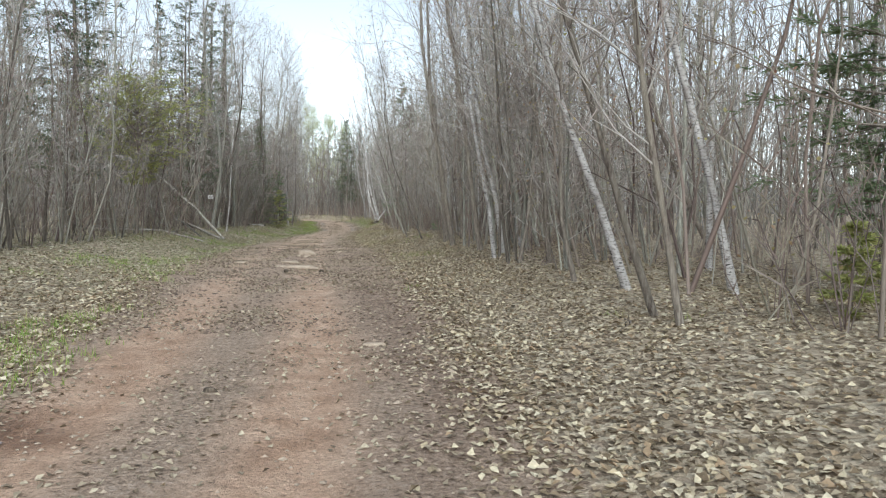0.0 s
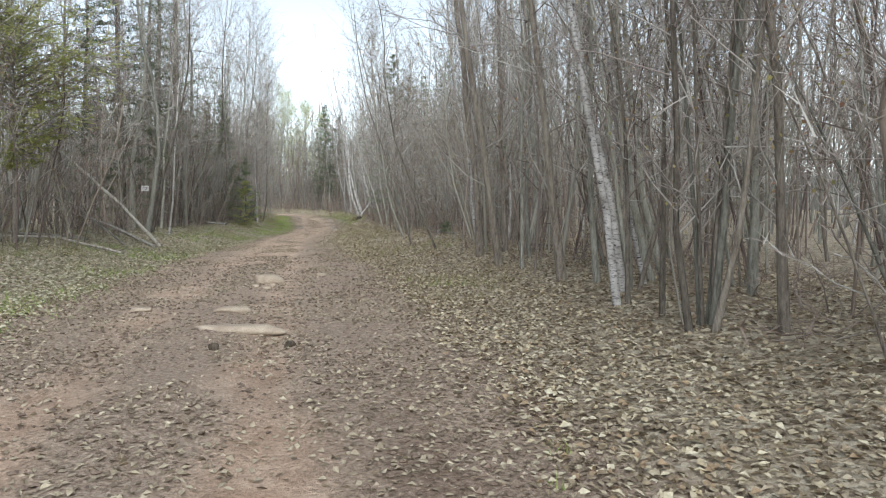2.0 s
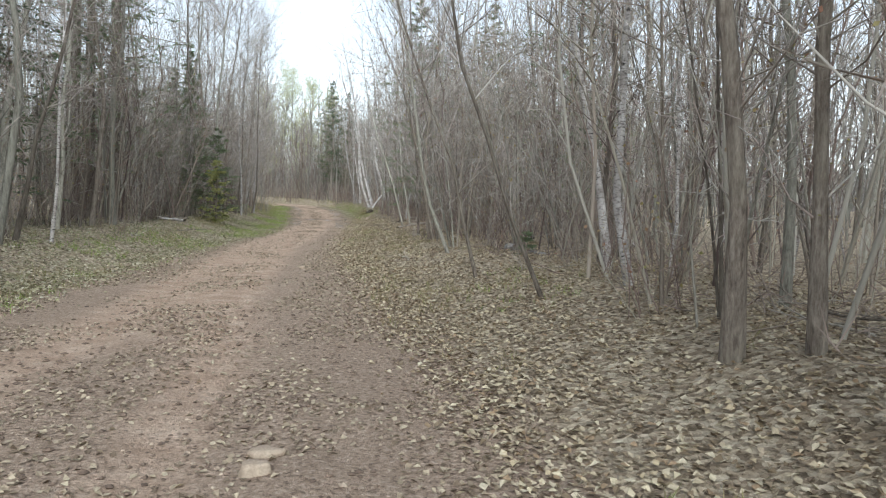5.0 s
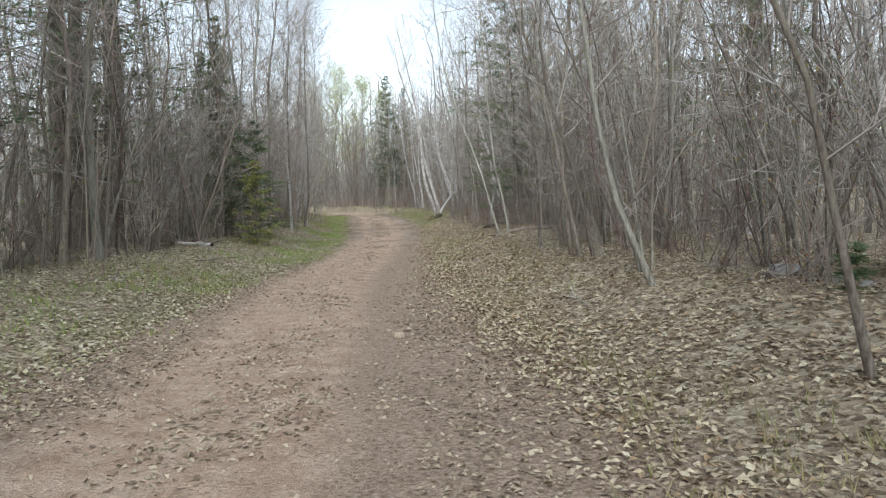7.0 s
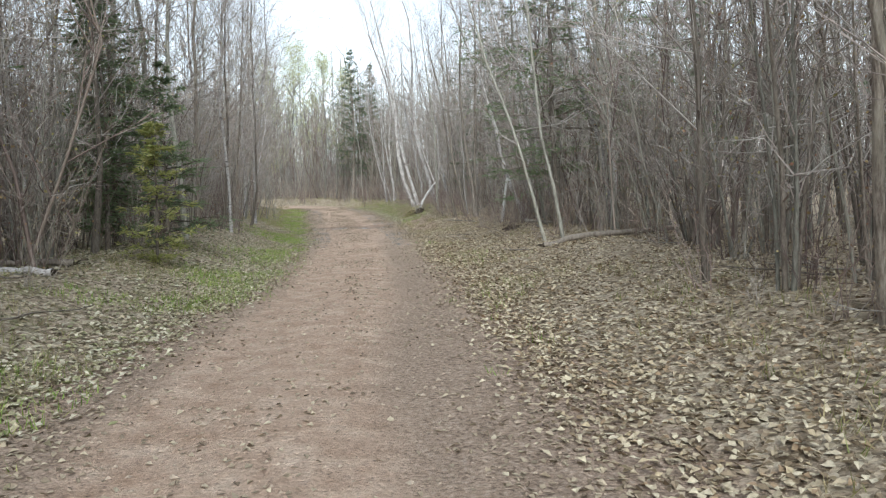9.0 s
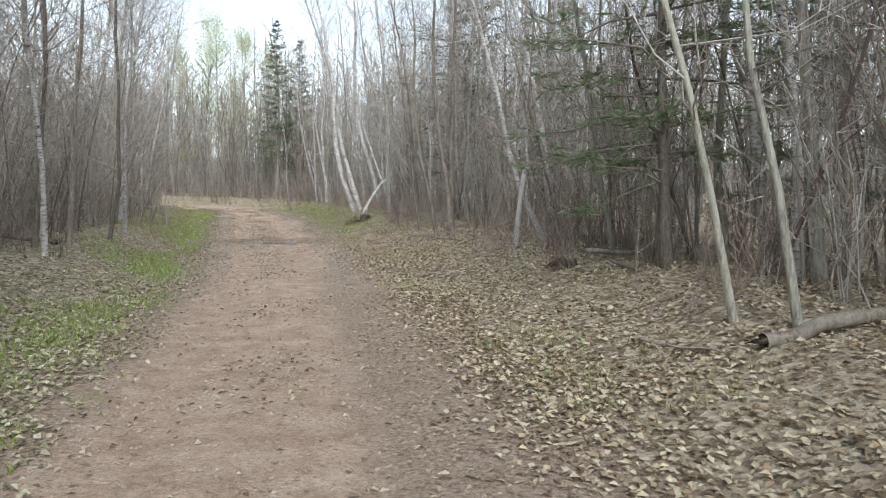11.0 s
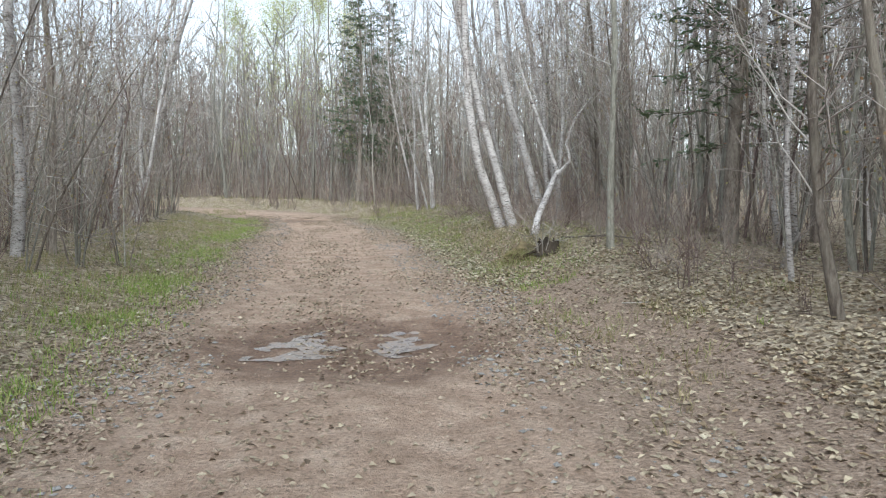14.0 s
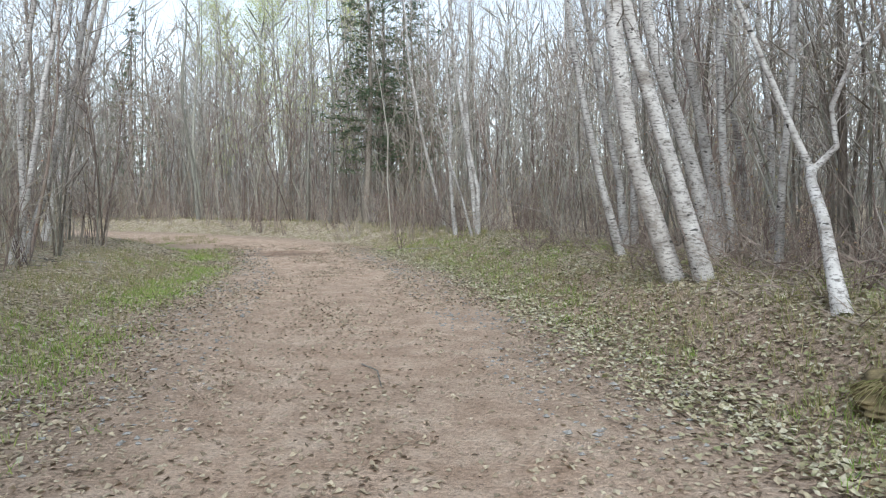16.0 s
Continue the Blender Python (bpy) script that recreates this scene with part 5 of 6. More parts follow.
def clods():
    """Lumps of earth and stones lying loose on the road, thick where it is broken up and along its sides."""
    rng = np.random.default_rng(41)
    shape = np.array([[1, 0, 0], [0, 1, 0], [-1, 0, 0], [0, -1, 0], [0.2, 0.1, 0.5], [0, 0, -0.6]], float)
    tri = np.array([[0, 1, 4], [1, 2, 4], [2, 3, 4], [3, 0, 4], [1, 0, 5], [2, 1, 5], [3, 2, 5], [0, 3, 5]])
    for name, label, mat, count, y0, y1, big, sides in (("earth_clods", "dark crumbled clods of earth on the road", CLOD, 13000, 8, 30, 0.026, 0.0), ("road_stones", "small grey-brown stones loose on the road", STONE, 9000, 3, 97, 0.024, 0.2), ("roadside_gravel", "grey gravel washed to the road's sides", GREYSTONE, 12000, 58, 97, 0.026, 0.45)):
        y = rng.uniform(y0, y1, count)
        half = np.interp(y, [r[1] for r in ROAD], [r[2] for r in ROAD])
        u = rng.choice((-1, 1), count) * (sides + (1.05 - sides) * rng.uniform(0, 1, count)) * half
        x = np.interp(y, YS, GX[:, nu // 2]) + u
        keep = np.array([noise.noise(Vector((a * 0.8, b * 0.55, 14.0))) for a, b in zip(x, y)]) > rng.uniform(-0.45, 0.35, count)
        x, y = x[keep], y[keep]
        n = len(x)
        size = big * rng.uniform(0.35, 1.0, n) ** 1.5 * rng.uniform(0.7, 1.7, n)
        az = rng.uniform(0, 6.28, n)
        v = shape[None] * rng.uniform(0.6, 1.3, (n, 6, 1)) * size[:, None, None]
        c, si = np.cos(az)[:, None], np.sin(az)[:, None]
        v = np.stack([v[..., 0] * c - v[..., 1] * si, v[..., 0] * si + v[..., 1] * c, v[..., 2]], -1)
        v += np.stack([x, y, surface(x, y)[0] + size * 0.2], -1)[:, None]
        f = (np.arange(n)[:, None, None] * 6 + tri[None]).reshape(-1, 3)
        tagged(new(name, Geo().add(v.reshape(-1, 3), f).mesh(name, [mat], False)), label, "gravel", kind="stuff")


def tufts(name, label, mat, x, y, tall, rng, per=7):
    n = len(x)
    x, y = np.repeat(x, per) + rng.normal(0, 0.06, n * per), np.repeat(y, per) + rng.normal(0, 0.06, n * per)
    z = surface(x, y)[0] - 0.01
    base = np.stack([x, y, z], -1)
    h = tall * rng.uniform(0.4, 1.2, len(x))[:, None]
    way = np.stack([rng.normal(0, 0.45, len(x)), rng.normal(0, 0.45, len(x)), np.ones(len(x))], -1)
    az = rng.uniform(0, 6.28, len(x))
    side = np.stack([np.cos(az), np.sin(az), 0 * az], -1) * 0.006
    v = np.stack([base - side, base + side, base + unit(way) * h], 1).reshape(-1, 3)
    me = Geo().add(v, np.arange(len(x))[:, None] * 3 + [0, 1, 2]).mesh(name, [mat], False)
    tagged(new(name, me), label, "grass", kind="stuff")


def patchy(rng, count, lo, hi, y0, y1, side, seed, bar):
    x, y = verge_spots(rng, count, lo, hi, y0, y1, 1.3, side)
    keep = np.array([noise.noise(Vector((a * 0.45, b * 0.3, seed))) > bar for a, b in zip(x, y)])
    return x[keep], y[keep]


def grasses():
    rng = np.random.default_rng(31)
    x1, y1 = patchy(rng, 7000, -0.1, 1.8, 4, 100, -1, 1.0, 0.12)
    x2, y2 = patchy(rng, 1500, 0.0, 2.5, 8, 100, 1, 2.0, 0.3)
    x9, y9 = patchy(rng, 2400, 0.3, 3.5, 75, 99, 1, 7.0, 0.0)
    x2, y2 = np.concatenate([x2, x9]), np.concatenate([y2, y9])
    edge = []
    for count, near, far, hi in ((4200, 54, 94, 0.65), (600, 46, 56, 0.9), (320, 13, 19.5, 0.7), (260, 4, 9, 0.6)):
        ex, ey = verge_spots(rng, count, -0.1, hi, near, far, 1.0, -1)
        some = np.array([noise.noise(Vector((a * 0.7, b * 0.45, 2.5))) > rng.uniform(-0.35, 0.25) for a, b in zip(ex, ey)])
        edge.append((ex[some], ey[some]))
    x1, y1 = np.concatenate([x1] + [e[0] for e in edge]), np.concatenate([y1] + [e[1] for e in edge])
    tufts("green_grass", "short fresh green grass along the road's edge", GRASS, np.concatenate([x1, x2]), np.concatenate([y1, y2]), 0.12, rng)
    x1, y1 = patchy(rng, 3000, 0.1, 3.0, 20, 104, -1, 5.0, 0.0)
    x2, y2 = patchy(rng, 2600, 0.0, 3.0, 20, 104, 1, 6.0, 0.1)
    x9, y9 = verge_spots(rng, 1300, 0.4, 3.6, 77, 99, 1.0, 1)
    xa, ya = verge_spots(rng, 900, 0.7, 2.6, 72, 92, 1.0, -1)
    clump = rng.normal(0, 0.4, (170, 2)) + np.array([-7.6, 78.1])
    x2, y2 = np.concatenate([x2, x9, xa, clump[:, 0]]), np.concatenate([y2, y9, ya, clump[:, 1]])
    y3 = rng.uniform(94, 121, 16000)
    x3 = rng.uniform(-46, -6, 16000)
    a3 = surface(x3, y3)
    keep = (a3[1] > 0.1) & (a3[1] < 4.5) & (a3[2] > 0)
    x2, y2 = np.concatenate([x2, x3[keep]]), np.concatenate([y2, y3[keep]])
    tufts("dry_grass", "dry straw-coloured grass tufts on the verge", STRAW, np.concatenate([x1, x2]), np.concatenate([y1, y2]), 0.16, rng)


litter()
clods()
grasses()


# ---- stones, logs, puddles, sign ----
def rock(x, y, wide, deep, tall, turn=0.0, seed=0, mat=None, label="", name="rock", sink=0.35):
    bm = bmesh.new()
    bmesh.ops.create_icosphere(bm, subdivisions=5 if mat is MOSS else 3, radius=0.5)
    for v in bm.verts:
        c = v.co.copy()
        k = 1 + 0.34 * noise.noise(c * 2.1 + Vector((seed * 3.1, 0, 0))) + 0.14 * noise.noise(c * 6 + Vector((0, seed * 1.7, 0)))
        c *= k
        if mat is MOSS:
            c *= 1 + 0.3 * noise.noise(c * 4.3 + Vector((0, 0, seed))) + 0.16 * noise.noise(c * 13) + 0.1 * noise.noise(c * 29)
            c.z *= max(0.15, 1 - 1.6 * (c.x * c.x + c.y * c.y))
        else:
            c.z = min(c.z, 0.33 + 0.05 * noise.noise(c * 5))
        v.co = Vector((c.x * wide, c.y * deep, c.z * tall * 1.4))
    me = bpy.data.meshes.new(name)
    for p in bm.faces:
        p.smooth = True
    bm.to_mesh(me)
    bm.free()
    me.materials.append(mat or STONE)
    ob = new(name, me)
    ob.location, ob.rotation_euler = (x, y, level(x, y) + tall * (0.5 - sink)), (0, 0, radians(turn))
    return tagged(ob, label or "pale flat stone sunk in the dirt road", "rock", "" if label else "stones in the dirt road")


rock(-3.28, 16.9, 0.95, 0.30, 0.11, 6, 1, label="long pale stone slab lying across the dirt road")
rock(-4.1, 22.35, 0.52, 0.38, 0.22, -5, 2, label="large pinkish boulder sticking out of the road")
rock(-3.37, 23.85, 0.18, 0.14, 0.10, 20, 3)
rock(-3.92, 21.75, 0.15, 0.11, 0.06, 40, 4)
rock(-3.77, 18.4, 0.42, 0.26, 0.10, 10, 5)
rock(-5.0, 18.5, 0.3, 0.22, 0.08, -30, 6)
rock(-4.19, 21.6, 0.15, 0.11, 0.06, 15, 7)
rock(-3.95, 21.4, 0.18, 0.12, 0.06, -12, 8)
rock(-3.38, 24.2, 0.22, 0.16, 0.07, 5, 9)
rock(-3.31, 15.85, 0.10, 0.08, 0.11, 0, 10, ROTTEN, "small dark stone on the dirt road")
rock(-2.6, 16.1, 0.12, 0.08, 0.09, 40, 11, ROTTEN, "small dark stone on the dirt road")
rock(-0.63, 7.45, 0.24, 0.10, 0.05, 15, 12)
rock(-1.64, 5.5, 0.10, 0.05, 0.05, 0, 13, ROTTEN, "small dark stone on the dirt road")
rock(-5.19, 35.75, 0.13, 0.10, 0.10, 0, 14)
rock(-8.14, 41.9, 0.07, 0.06, 0.06, 0, 15)
rock(-0.6, 36.9, 0.42, 0.34, 0.27, 10, 16, GREYSTONE, "grey boulder lying among dry leaves")
rock(-0.2, 36.35, 0.22, 0.2, 0.15, 50, 17, GREYSTONE, "grey boulder lying among dry leaves")
rock(-0.05, 36.0, 0.18, 0.15, 0.12, 20, 21, GREYSTONE, "grey boulder lying among dry leaves")
rock(-7.66, 78.1, 0.85, 0.7, 0.36, 10, 18, MOSS, "moss-grown hummock at the road's edge", "mossy_hummock", 0.62)
rock(2.75, 24.2, 0.7, 0.55, 0.5, 30, 23, STONE, "pale grey boulder among trunks and dry leaves")


def hummock_grass(x, y, wide, up):
    """Matted brown grass hanging down over a hummock's sides."""
    rng = np.random.default_rng(88)
    n = 650
    az, out = rng.uniform(0, 6.28, n), np.sqrt(rng.uniform(0, 1, n)) * wide * 0.36
    way = np.stack([np.cos(az), np.sin(az), 0 * az], -1)
    start = np.array([x, y, level(x, y)]) + way * out[:, None] + np.array([0, 0, 1.0]) * (up * (1 - 0.6 * (out / wide / 0.36) ** 2))[:, None]
    p, r = limbs(start, unit(way + rng.normal(0, 0.4, (n, 3)) + np.array([0, 0, 0.5])), rng.uniform(0.10, 0.24, n), np.full(n, 0.006), rng, 4, 0.0, 0.95)
    tagged(new("matted_grass", Geo().add(*tubes(p, r, 3)).mesh("matted_grass", [STRAW], False)), "matted brown dry grass hanging over a mossy hummock", "grass", kind="stuff")


hummock_grass(-7.66, 78.1, 0.85, 0.17)


def stump(x, y, wide, tall, label):
    """A rotten stump: a hollowed, splintered shell with roots running out."""
    root = new("tree_stump")
    root.location = (x, y, level(x, y) - 0.03)
    tagged(root, label, "stump")
    rng = np.random.default_rng(77)
    n = 22
    a = np.arange(n) / n * 2 * np.pi
    out = 1 + 0.18 * np.sin(a * 5 + 1) + rng.normal(0, 0.05, n)
    rows = []
    for k, (r, h) in enumerate(((1.45, 0.0), (1.1, 0.25), (0.95, 0.6), (0.9, 1.0), (0.65, 0.85), (0.5, 0.45), (0.02, 0.4))):
        jag = rng.uniform(-0.35, 0.15, n) if k == 3 else rng.normal(0, 0.03, n)
        rows.append(np.stack([np.cos(a) * out * r * wide / 2, np.sin(a) * out * r * wide / 2, (h + jag) * tall], -1))
    v = np.concatenate(rows)
    f = [(k * n + i, k * n + (i + 1) % n, (k + 1) * n + (i + 1) % n, (k + 1) * n + i) for k in range(6) for i in range(n)]
    link_mesh("shell", Geo().add(v, f).mesh("shell", [ROTTEN], False), root)
    foot = np.stack([np.cos(a[::4]), np.sin(a[::4]), 0 * a[::4]], -1) * wide * 0.5
    link_mesh("root_flare", Geo().add(*spikes(foot + np.array([0, 0, 0.08]), foot * 2.4, wide * 0.12)).mesh("root_flare", [ROTTEN]), root)


stump(-7.3, 77.8, 0.40, 0.30, "dark rotten stump beside a mossy hummock")
stump(-4.0, 58.15, 0.34, 0.15, "low dark rotten stump among bare brush")


def log(points, thick, mat, label, name="fallen_log", taper=0.6, twigs=0, seed=0):
    """A log or pole along points, with broken ends and the stubs of branches."""
    rng = np.random.default_rng(seed)
    pts = np.array(points, float)
    root = new(name)
    root.location = pts[0]
    tagged(root, label, "log")
    rel = pts - pts[0]
    t = np.linspace(0, 1, 9)
    src = np.linspace(0, 1, len(rel))
    path = np.stack([np.interp(t, src, rel[:, k]) for k in range(3)], -1)
    path[1:-1] += rng.normal(0, thick * 0.12, (7, 3))
    r = thick / 2 * np.linspace(1, taper, 9)
    geo = Geo().add(*tubes(path[None], r[None], 10))
    link_mesh("stem", geo.mesh("stem", [mat]), root)
    a = unit(path[-1] - path[0])
    ends = np.concatenate([np.repeat(path[:1], 5, 0), np.repeat(path[-1:], 4, 0)]) + rng.normal(0, thick * 0.2, (9, 3))
    way = np.concatenate([np.repeat(-a[None], 5, 0), np.repeat(a[None], 4, 0)]) * thick * 0.9 + rng.normal(0, thick * 0.25, (9, 3))
    for k in (slice(0, 5), slice(5, 9)):
        link_mesh("splintered_end", Geo().add(*spikes(ends[k] - way[k] * 0.6, ends[k] + way[k], thick * 0.24)).mesh("splintered_end", [ROTTEN if mat is not DEADWOOD else DEADWOOD]), root)
    if twigs:
        start, _, _ = at_height(path, r, rng.uniform(0.25, 0.98, twigs))
        p, rr = limbs(start, unit(rng.normal(0, 1, (twigs, 3)) + a), rng.uniform(0.3, 1.0, twigs), np.full(twigs, 0.01), rng)
        g = Geo().add(*tubes(p, rr, 3))
        g.add(*spikes(*twigs_on(p, rr, 4, rng)))
        link_mesh("twig_stub", g.mesh("twig_stub", [TWIG]), root, "", "stuff")
    return root


def on(x, y, up=0.0):
    return (x, y, level(x, y) + up)


log([on(-9.35, 31.65, 0.0), (-10.6, 31.7, 1.5), (-12.75, 31.85, 3.35)], 0.12, DEADWOOD, "pale barkless pole leaning up from the verge", "leaning_log", 0.7, 3, 1)
log([on(-9.2, 30.9, 0.03), (-10.8, 31.3, 0.85), (-12.7, 31.9, 1.35)], 0.11, DEADWOOD, "thin pale pole fallen across low brush", "fallen_log", 0.7, 4, 2)
log([on(-8.9, 27.6, 0.05), on(-10.2, 27.0, 0.12), on(-12.6, 26.4, 0.2)], 0.07, DEADWOOD, "thin pale pole lying in the leaves", "fallen_log", 0.7, 2, 3)
log([on(-9.6, 29.5, 0.03), (-11.2, 30.5, 1.3), (-12.2, 31.4, 2.4)], 0.05, DEADWOOD, "thin pale pole leaning in the brush", "leaning_log", 0.6, 6, 4)
log([on(-10.4, 29.0, 0.06), on(-13.5, 28.6, 0.25)], 0.08, DEADWOOD, "thin pale pole lying in the leaves", "fallen_log", 0.7, 3, 5)
log([on(-3.9, 52.3, 0.06), on(-2.9, 52.35, 0.10), on(0.8, 53.0, 0.22)], 0.14, CONIFER, "fallen log with a dark rotten end", "fallen_log", 0.8, 2, 6)
log([on(-3.62, 58.35, 0.16), on(-2.9, 58.6, 0.12), on(-1.4, 59.2, 0.1)], 0.09, DEADWOOD, "pale barkless log lying in the brush", "fallen_log", 0.8, 2, 13)
log([on(-3.36, 57.8, 0.05), on(-3.4, 56.4, 0.04)], 0.05, DEADWOOD, "short pale stick lying on the leaves", "stick", 0.8, 0, 7)
log([on(-4.4, 74.3, 0.05), (-3.6, 75.6, 0.9), (-2.5, 77.3, 2.0)], 0.07, DEADWOOD, "thin dead pole leaning among the trunks", "leaning_log", 0.7, 5, 8)
log([on(-6.9, 78.6, 0.04), on(-6.1, 78.0, 0.12), on(-5.2, 77.6, 0.05)], 0.045, MAPLE, "dark thin branch lying in the brush", "fallen_branch", 0.5, 6, 9)
log([on(-11.68, 80.25, 0.02), on(-11.5, 79.9, 0.04), on(-11.42, 79.35, 0.02)], 0.018, DEADWOOD, "short curved twig lying on the dirt", "stick", 0.6, 0, 10)
log([on(-13.2, 62.0, 0.05), on(-16.5, 63.5, 0.3)], 0.10, MAPLE, "fallen trunk lying at the wood's edge", "fallen_log", 0.8, 4, 11)
log([on(-11.5, 47.6, 0.08), on(-14.8, 46.8, 0.2)], 0.10, MAPLE, "fallen trunk lying at the wood's edge", "fallen_log", 0.8, 4, 12)


log([on(-11.3, 46.6, 0.06), on(-12.2, 46.5, 0.08)], 0.12, BIRCH, "short pale birch log lying at the wood's edge", "fallen_log", 0.9, 0, 14)
log([on(-6.5, 77.4, 0.03), (-5.9, 78.6, 0.45), (-5.3, 80.0, 0.75)], 0.04, MAPLE, "thin dark branch propped on the brush", "fallen_branch", 0.5, 5, 15)
log([on(-3.6, 63.6, 0.03), (-3.0, 65.2, 0.6), (-2.6, 66.8, 1.3)], 0.04, DEADWOOD, "thin pale dead branch leaning in the brush", "fallen_branch", 0.5, 6, 16)

for foot, top, seed in (((-7.47, 77.6), (-7.62, 77.75, 1.0), 51), ((-7.42, 77.58), (-7.40, 77.7, 0.85), 52), ((-7.38, 77.62), (-7.2, 77.6, 0.7), 53), ((-7.5, 77.66), (-7.55, 77.7, 0.62), 54)):
    log([on(foot[0], foot[1], -0.03), on(*top)], 0.022, DEADWOOD, "thin dry stem standing before a rotten stump", "dead_stem", 0.4, 4, seed)


def fallen_sticks():
    """Crooked dead sticks strewn over the leaves along the wood's edge."""
    rng = np.random.default_rng(61)
    models = []
    for k in range(6):
        long = rng.uniform(0.7, 2.0)
        root = new("fallen_stick")
        tagged(root, "crooked thin dead stick lying on dry leaves", "stick", "sticks on the forest floor")
        path = np.stack([np.linspace(0, long, 7), np.cumsum(rng.normal(0, 0.05, 7)), 0.02 + np.abs(np.cumsum(rng.normal(0, 0.012, 7)))], -1)
        r = rng.uniform(0.009, 0.018) * np.linspace(1, 0.4, 7)
        mat = DEADWOOD if k % 2 else MAPLE
        link_mesh("stem", Geo().add(*tubes(path[None], r[None], 6)).mesh("stem", [mat]), root)
        start, _, ahead = at_height(path, r, rng.uniform(0.3, 0.95, 4))
        p, rr = limbs(start, unit(ahead + rng.normal(0, 0.6, (4, 3)) * np.array([1, 1, 0.4]) + np.array([0, 0, 0.1])), rng.uniform(0.15, 0.5, 4), np.full(4, 0.006), rng)
        for one in range(4):
            link_mesh("side_twig", Geo().add(*tubes(p[one:one + 1], rr[one:one + 1], 4)).mesh("side_twig", [mat]), root)
        models.append(root)
    n = 0
    while n < 70:
        y = rng.uniform(8, 96)
        side = rng.choice((-1, 1))
        x = middle(y) + side * (lerp_table([(q[1], q[2]) for q in ROAD], y) + rng.uniform(1.0, 4.6))
        m = pose(x, y, level(x, y) + 0.03, 0, 0, rng.uniform(0, 360)) @ Matrix.Scale(rng.uniform(0.7, 1.2), 4)
        if n < len(models):
            models[n].matrix_basis = m
        else:
            copy_thing(models[n % len(models)], m)
        n += 1



def brushwood():
    """Fallen twigs tangled over the ground inside the wood's edge, some propped up at a slant."""
    rng = np.random.default_rng(93)
    geo = Geo()
    for count, lo, hi, y0, y1 in ((1300, 1.9, 6.0, 79, 91), (420, 2.0, 5.0, 52, 76), (800, 2.6, 7.0, 12, 36)):
        x, y = verge_spots(rng, count, lo, hi, y0, y1, 1.0, 1)
        keep = np.array([noise.noise(Vector((a * 0.5, b * 0.5, 17.0))) for a, b in zip(x, y)]) > rng.uniform(-0.4, 0.3, count)
        x, y = x[keep], y[keep]
        n = len(x)
        start = np.stack([x, y, surface(x, y)[0] + 0.01], -1)
        way = unit(np.stack([rng.normal(0, 1, n), rng.normal(0, 1, n), np.abs(rng.normal(0, 0.45, n))], -1))
        long = rng.uniform(0.3, 1.3, n)
        p, r = limbs(start, way, long, rng.uniform(0.005, 0.013, n), rng, 5, 0.06)
        geo.add(*tubes(p, r, 3))
        geo.add(*slivers(*twigs_on(p, r, 3, rng)))
    tagged(new("brushwood", geo.mesh("brushwood", [BRUSH])), "brown fallen twigs tangled over the forest floor", "twigs", kind="stuff")


fallen_sticks()
brushwood()


def water_material():
    """Thin brown water, its skin dulled, with mud showing through."""
    m, n, l, b = material("muddy_water", 0.2, 0.6)
    v = stretched(n, l, 1, 1, 1)
    mud = noise_tex(n, l, v, 9, 5, 0.7)
    l.new(ramp(n, l, mud, (0.42, (0.26, 0.22, 0.195)), (0.62, (0.36, 0.28, 0.22))), b.inputs["Base Color"])
    l.new(grey_ramp(n, l, mud, (0.44, 0.22), (0.6, 0.65)), b.inputs["Roughness"])
    return m


WATER = water_material()


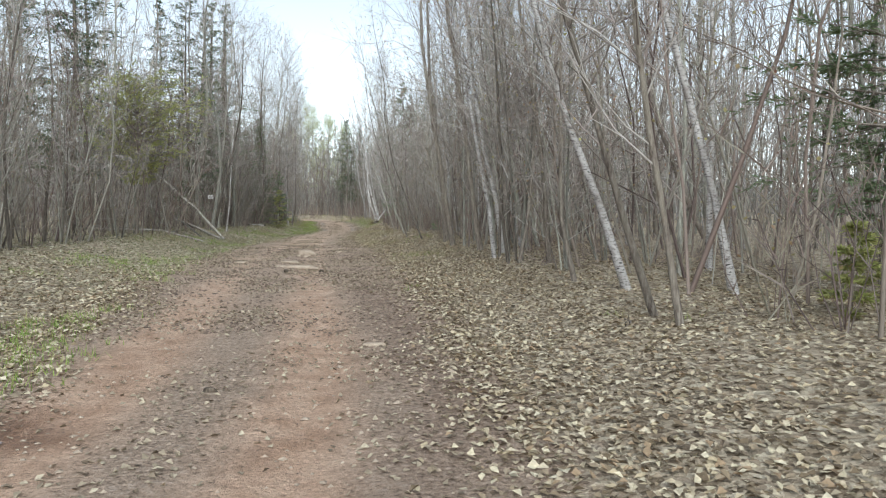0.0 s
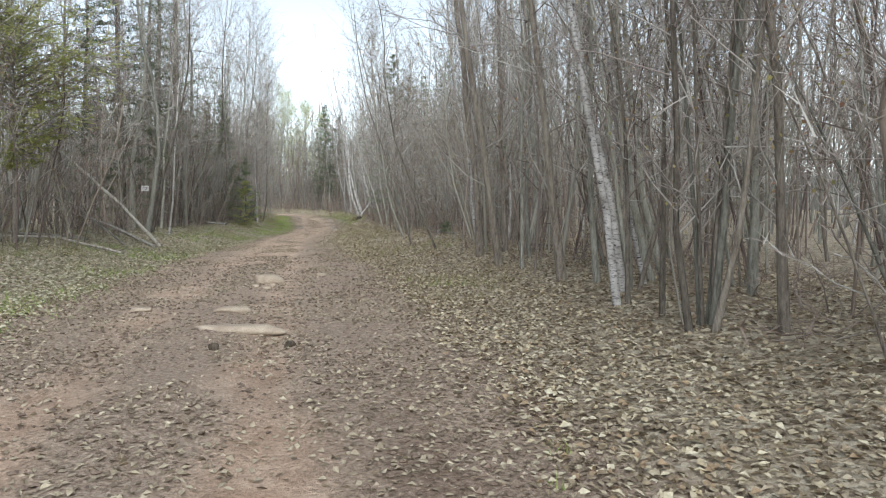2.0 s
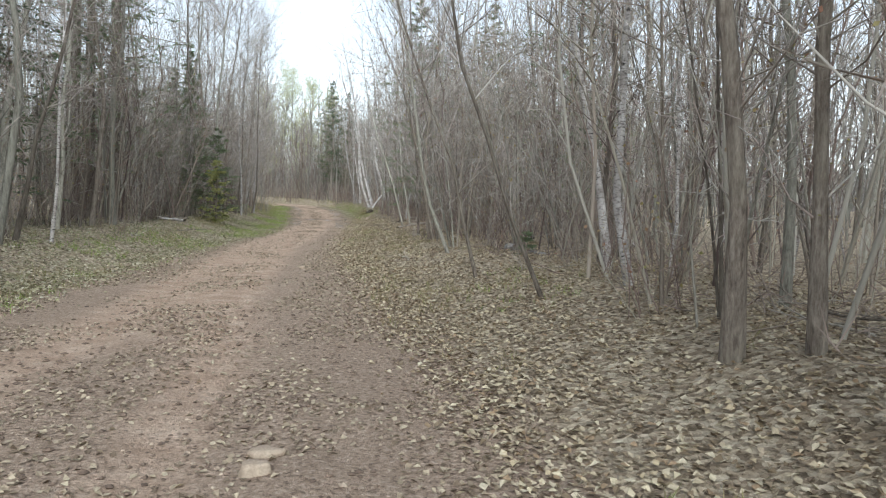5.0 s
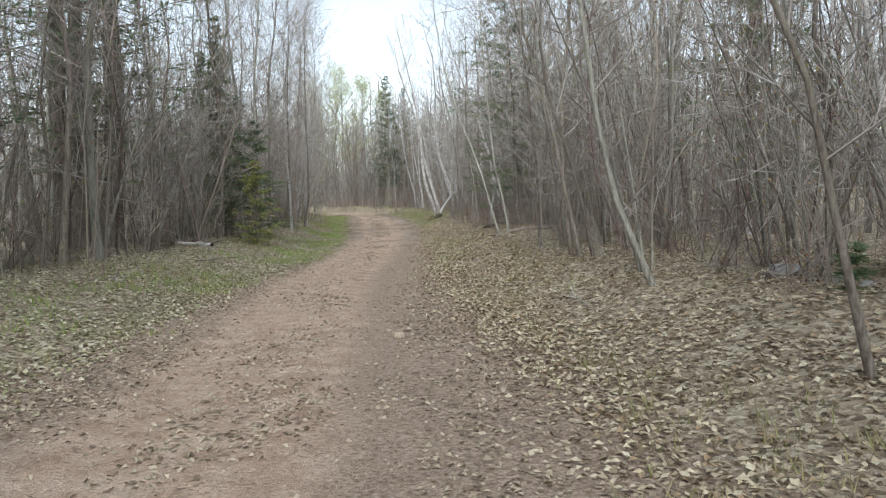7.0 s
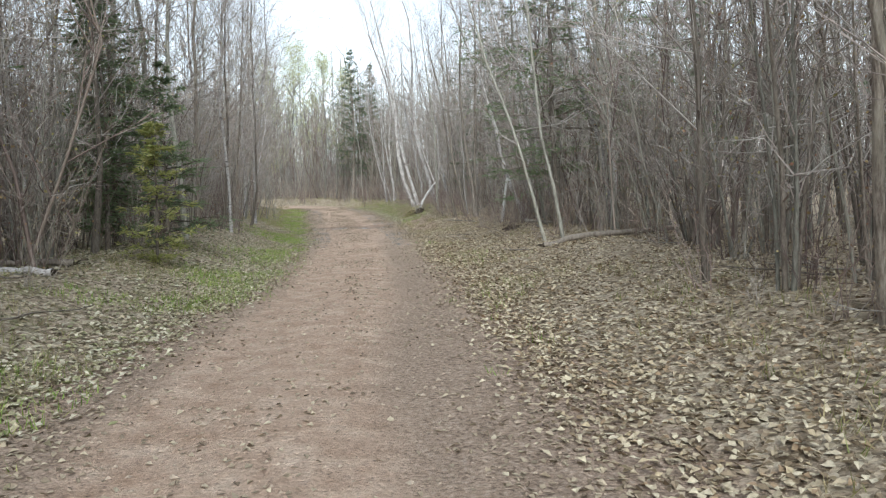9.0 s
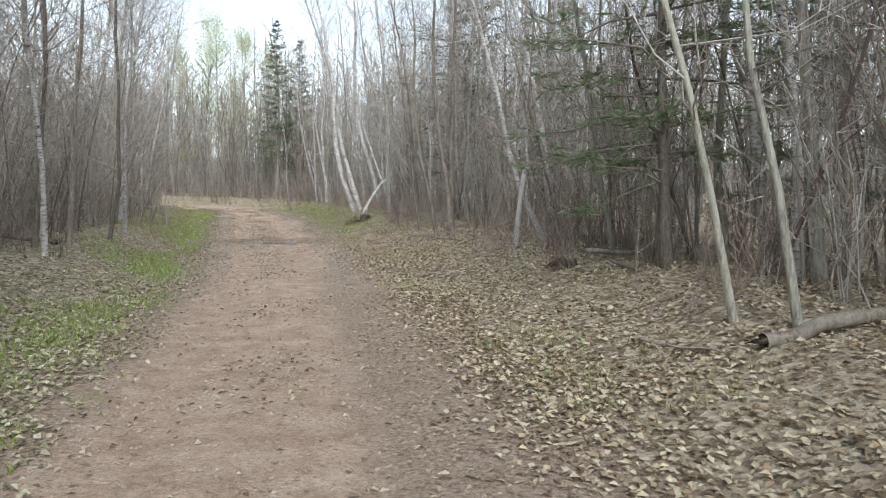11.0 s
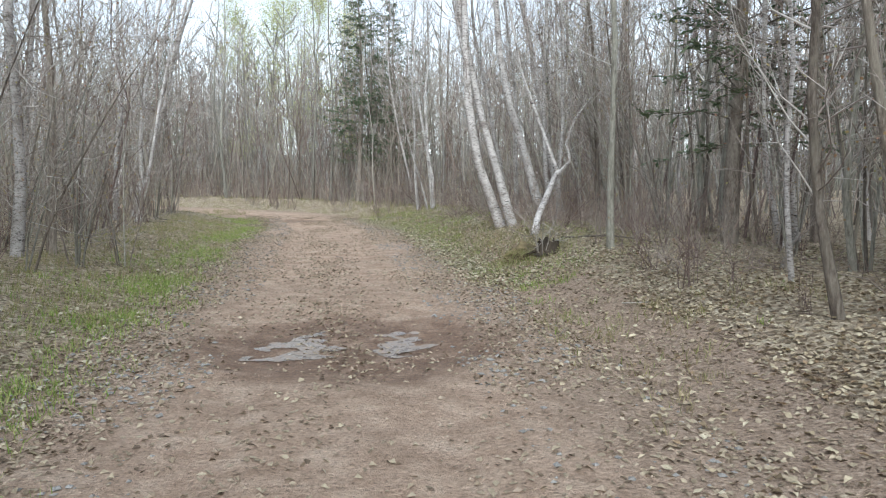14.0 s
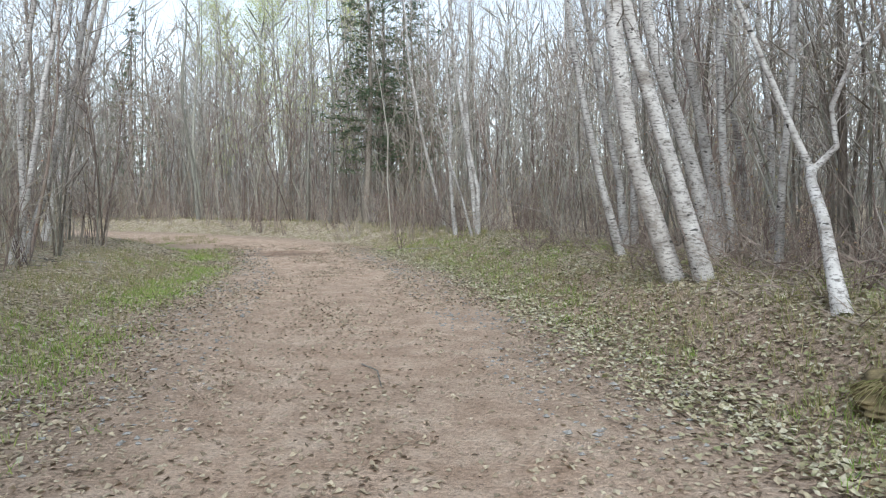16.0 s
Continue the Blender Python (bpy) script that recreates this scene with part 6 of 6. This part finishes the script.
def puddle(x, y, wide, deep, seed, label, full=0.15):
    """Shallow water standing in the low spots of a hollow: a sheet with an uneven, broken rim."""
    step = 0.022
    nx, ny = int(wide / step), int(deep / step)
    gx, gy = np.meshgrid(np.arange(-nx, nx + 1) * step, np.arange(-ny, ny + 1) * step)
    low = np.array([noise.noise(Vector((a * 2.3, b * 3.0, seed))) + 0.5 * noise.noise(Vector((a * 7, b * 8, seed + 4))) for a, b in zip(gx.ravel(), gy.ravel())]).reshape(gx.shape)
    low += full - 1.1 * ((gx / wide) ** 2 + (gy / deep) ** 2)
    gz = surface(x + gx.ravel(), y + gy.ravel())[0].reshape(gx.shape)
    top = gz.min() + 0.02
    z = np.maximum(gz + 0.008, top) - level(x, y)
    w = gx.shape[1]
    f = [(j * w + i, j * w + i + 1, (j + 1) * w + i + 1, (j + 1) * w + i) for j in range(gx.shape[0] - 1) for i in range(w - 1) if low[j:j + 2, i:i + 2].mean() > 0]
    cells = {}
    for q in f:
        cells.setdefault(q[0], q)
    best, seen = [], set()
    for start in cells:
        if start in seen:
            continue
        patch, todo = [], [start]
        seen.add(start)
        while todo:
            c = todo.pop()
            patch.append(cells[c])
            for d in (c - 1, c + 1, c - w, c + w):
                if d in cells and d not in seen:
                    seen.add(d)
                    todo.append(d)
        best = max(best, patch, key=len)
    used = sorted({i for q in best for i in q})
    index = {i: k for k, i in enumerate(used)}
    f = [[index[i] for i in q] for q in best]
    v = np.stack([gx, gy, z], -1).reshape(-1, 3)[used]
    ob = new("puddle", Geo().add(v, f).mesh("puddle", [WATER]))
    ob.location = (x, y, level(x, y))
    return tagged(ob, label, "puddle", "puddles in the road" if "hollow" in label else "")


puddle(-10.8, 71.25, 0.7, 0.95, 3.0, "shallow muddy puddle in a road hollow", 0.25)
puddle(-9.58, 71.5, 0.58, 1.0, 8.0, "shallow muddy puddle in a road hollow", 0.22)
puddle(-10.3, 71.15, 0.3, 0.35, 12.0, "shallow muddy puddle in a road hollow", 0.15)
puddle(-2.95, 4.5, 0.5, 0.35, 5.0, "small reddish puddle at the road's edge", 0.4)


def trail_sign(x, y, z):
    """A small board nailed to a tree, with unreadable bars."""
    root = new("trail_sign")
    root.location = (x, y, z)
    tagged(root, "small pale rectangular board nailed to a tree", "sign")
    m, n, l, b = material("faded_white_board", 0.6)
    l.new(ramp(n, l, noise_tex(n, l, stretched(n, l, 1, 1, 1), 18, 4), (0.3, (0.55, 0.52, 0.5)), (0.7, (0.72, 0.70, 0.68))), b.inputs["Base Color"])
    m2, n2, l2, b2 = material("faded_print", 0.7)
    b2.inputs["Base Color"].default_value = (0.25, 0.2, 0.2, 1)
    board = None
    for name, size, at, mat in (("board", (0.24, 0.015, 0.17), (0, 0, 0), m), ("print_bar", (0.16, 0.004, 0.02), (0, -0.0095, 0.03), m2), ("print_bar", (0.13, 0.004, 0.02), (0, -0.0095, -0.02), m2), ("nail", (0.012, 0.012, 0.012), (0.0, -0.012, 0.07), m2), ("nail", (0.012, 0.012, 0.012), (0.0, -0.012, -0.07), m2)):
        bm = bmesh.new()
        bmesh.ops.create_cube(bm, size=1)
        for v in bm.verts:
            v.co = Vector((v.co.x * size[0] + at[0], v.co.y * size[1] + at[1], v.co.z * size[2] + at[2]))
        me = bpy.data.meshes.new(name)
        bm.to_mesh(me)
        bm.free()
        me.materials.append(mat)
        made = link_mesh(name, me, board or root)
        board = board or made


plant("aspen", -10.55, 33.85, 0.16, (0.0, 0.0), 12.0)
trail_sign(-10.55, 33.72, 2.0)
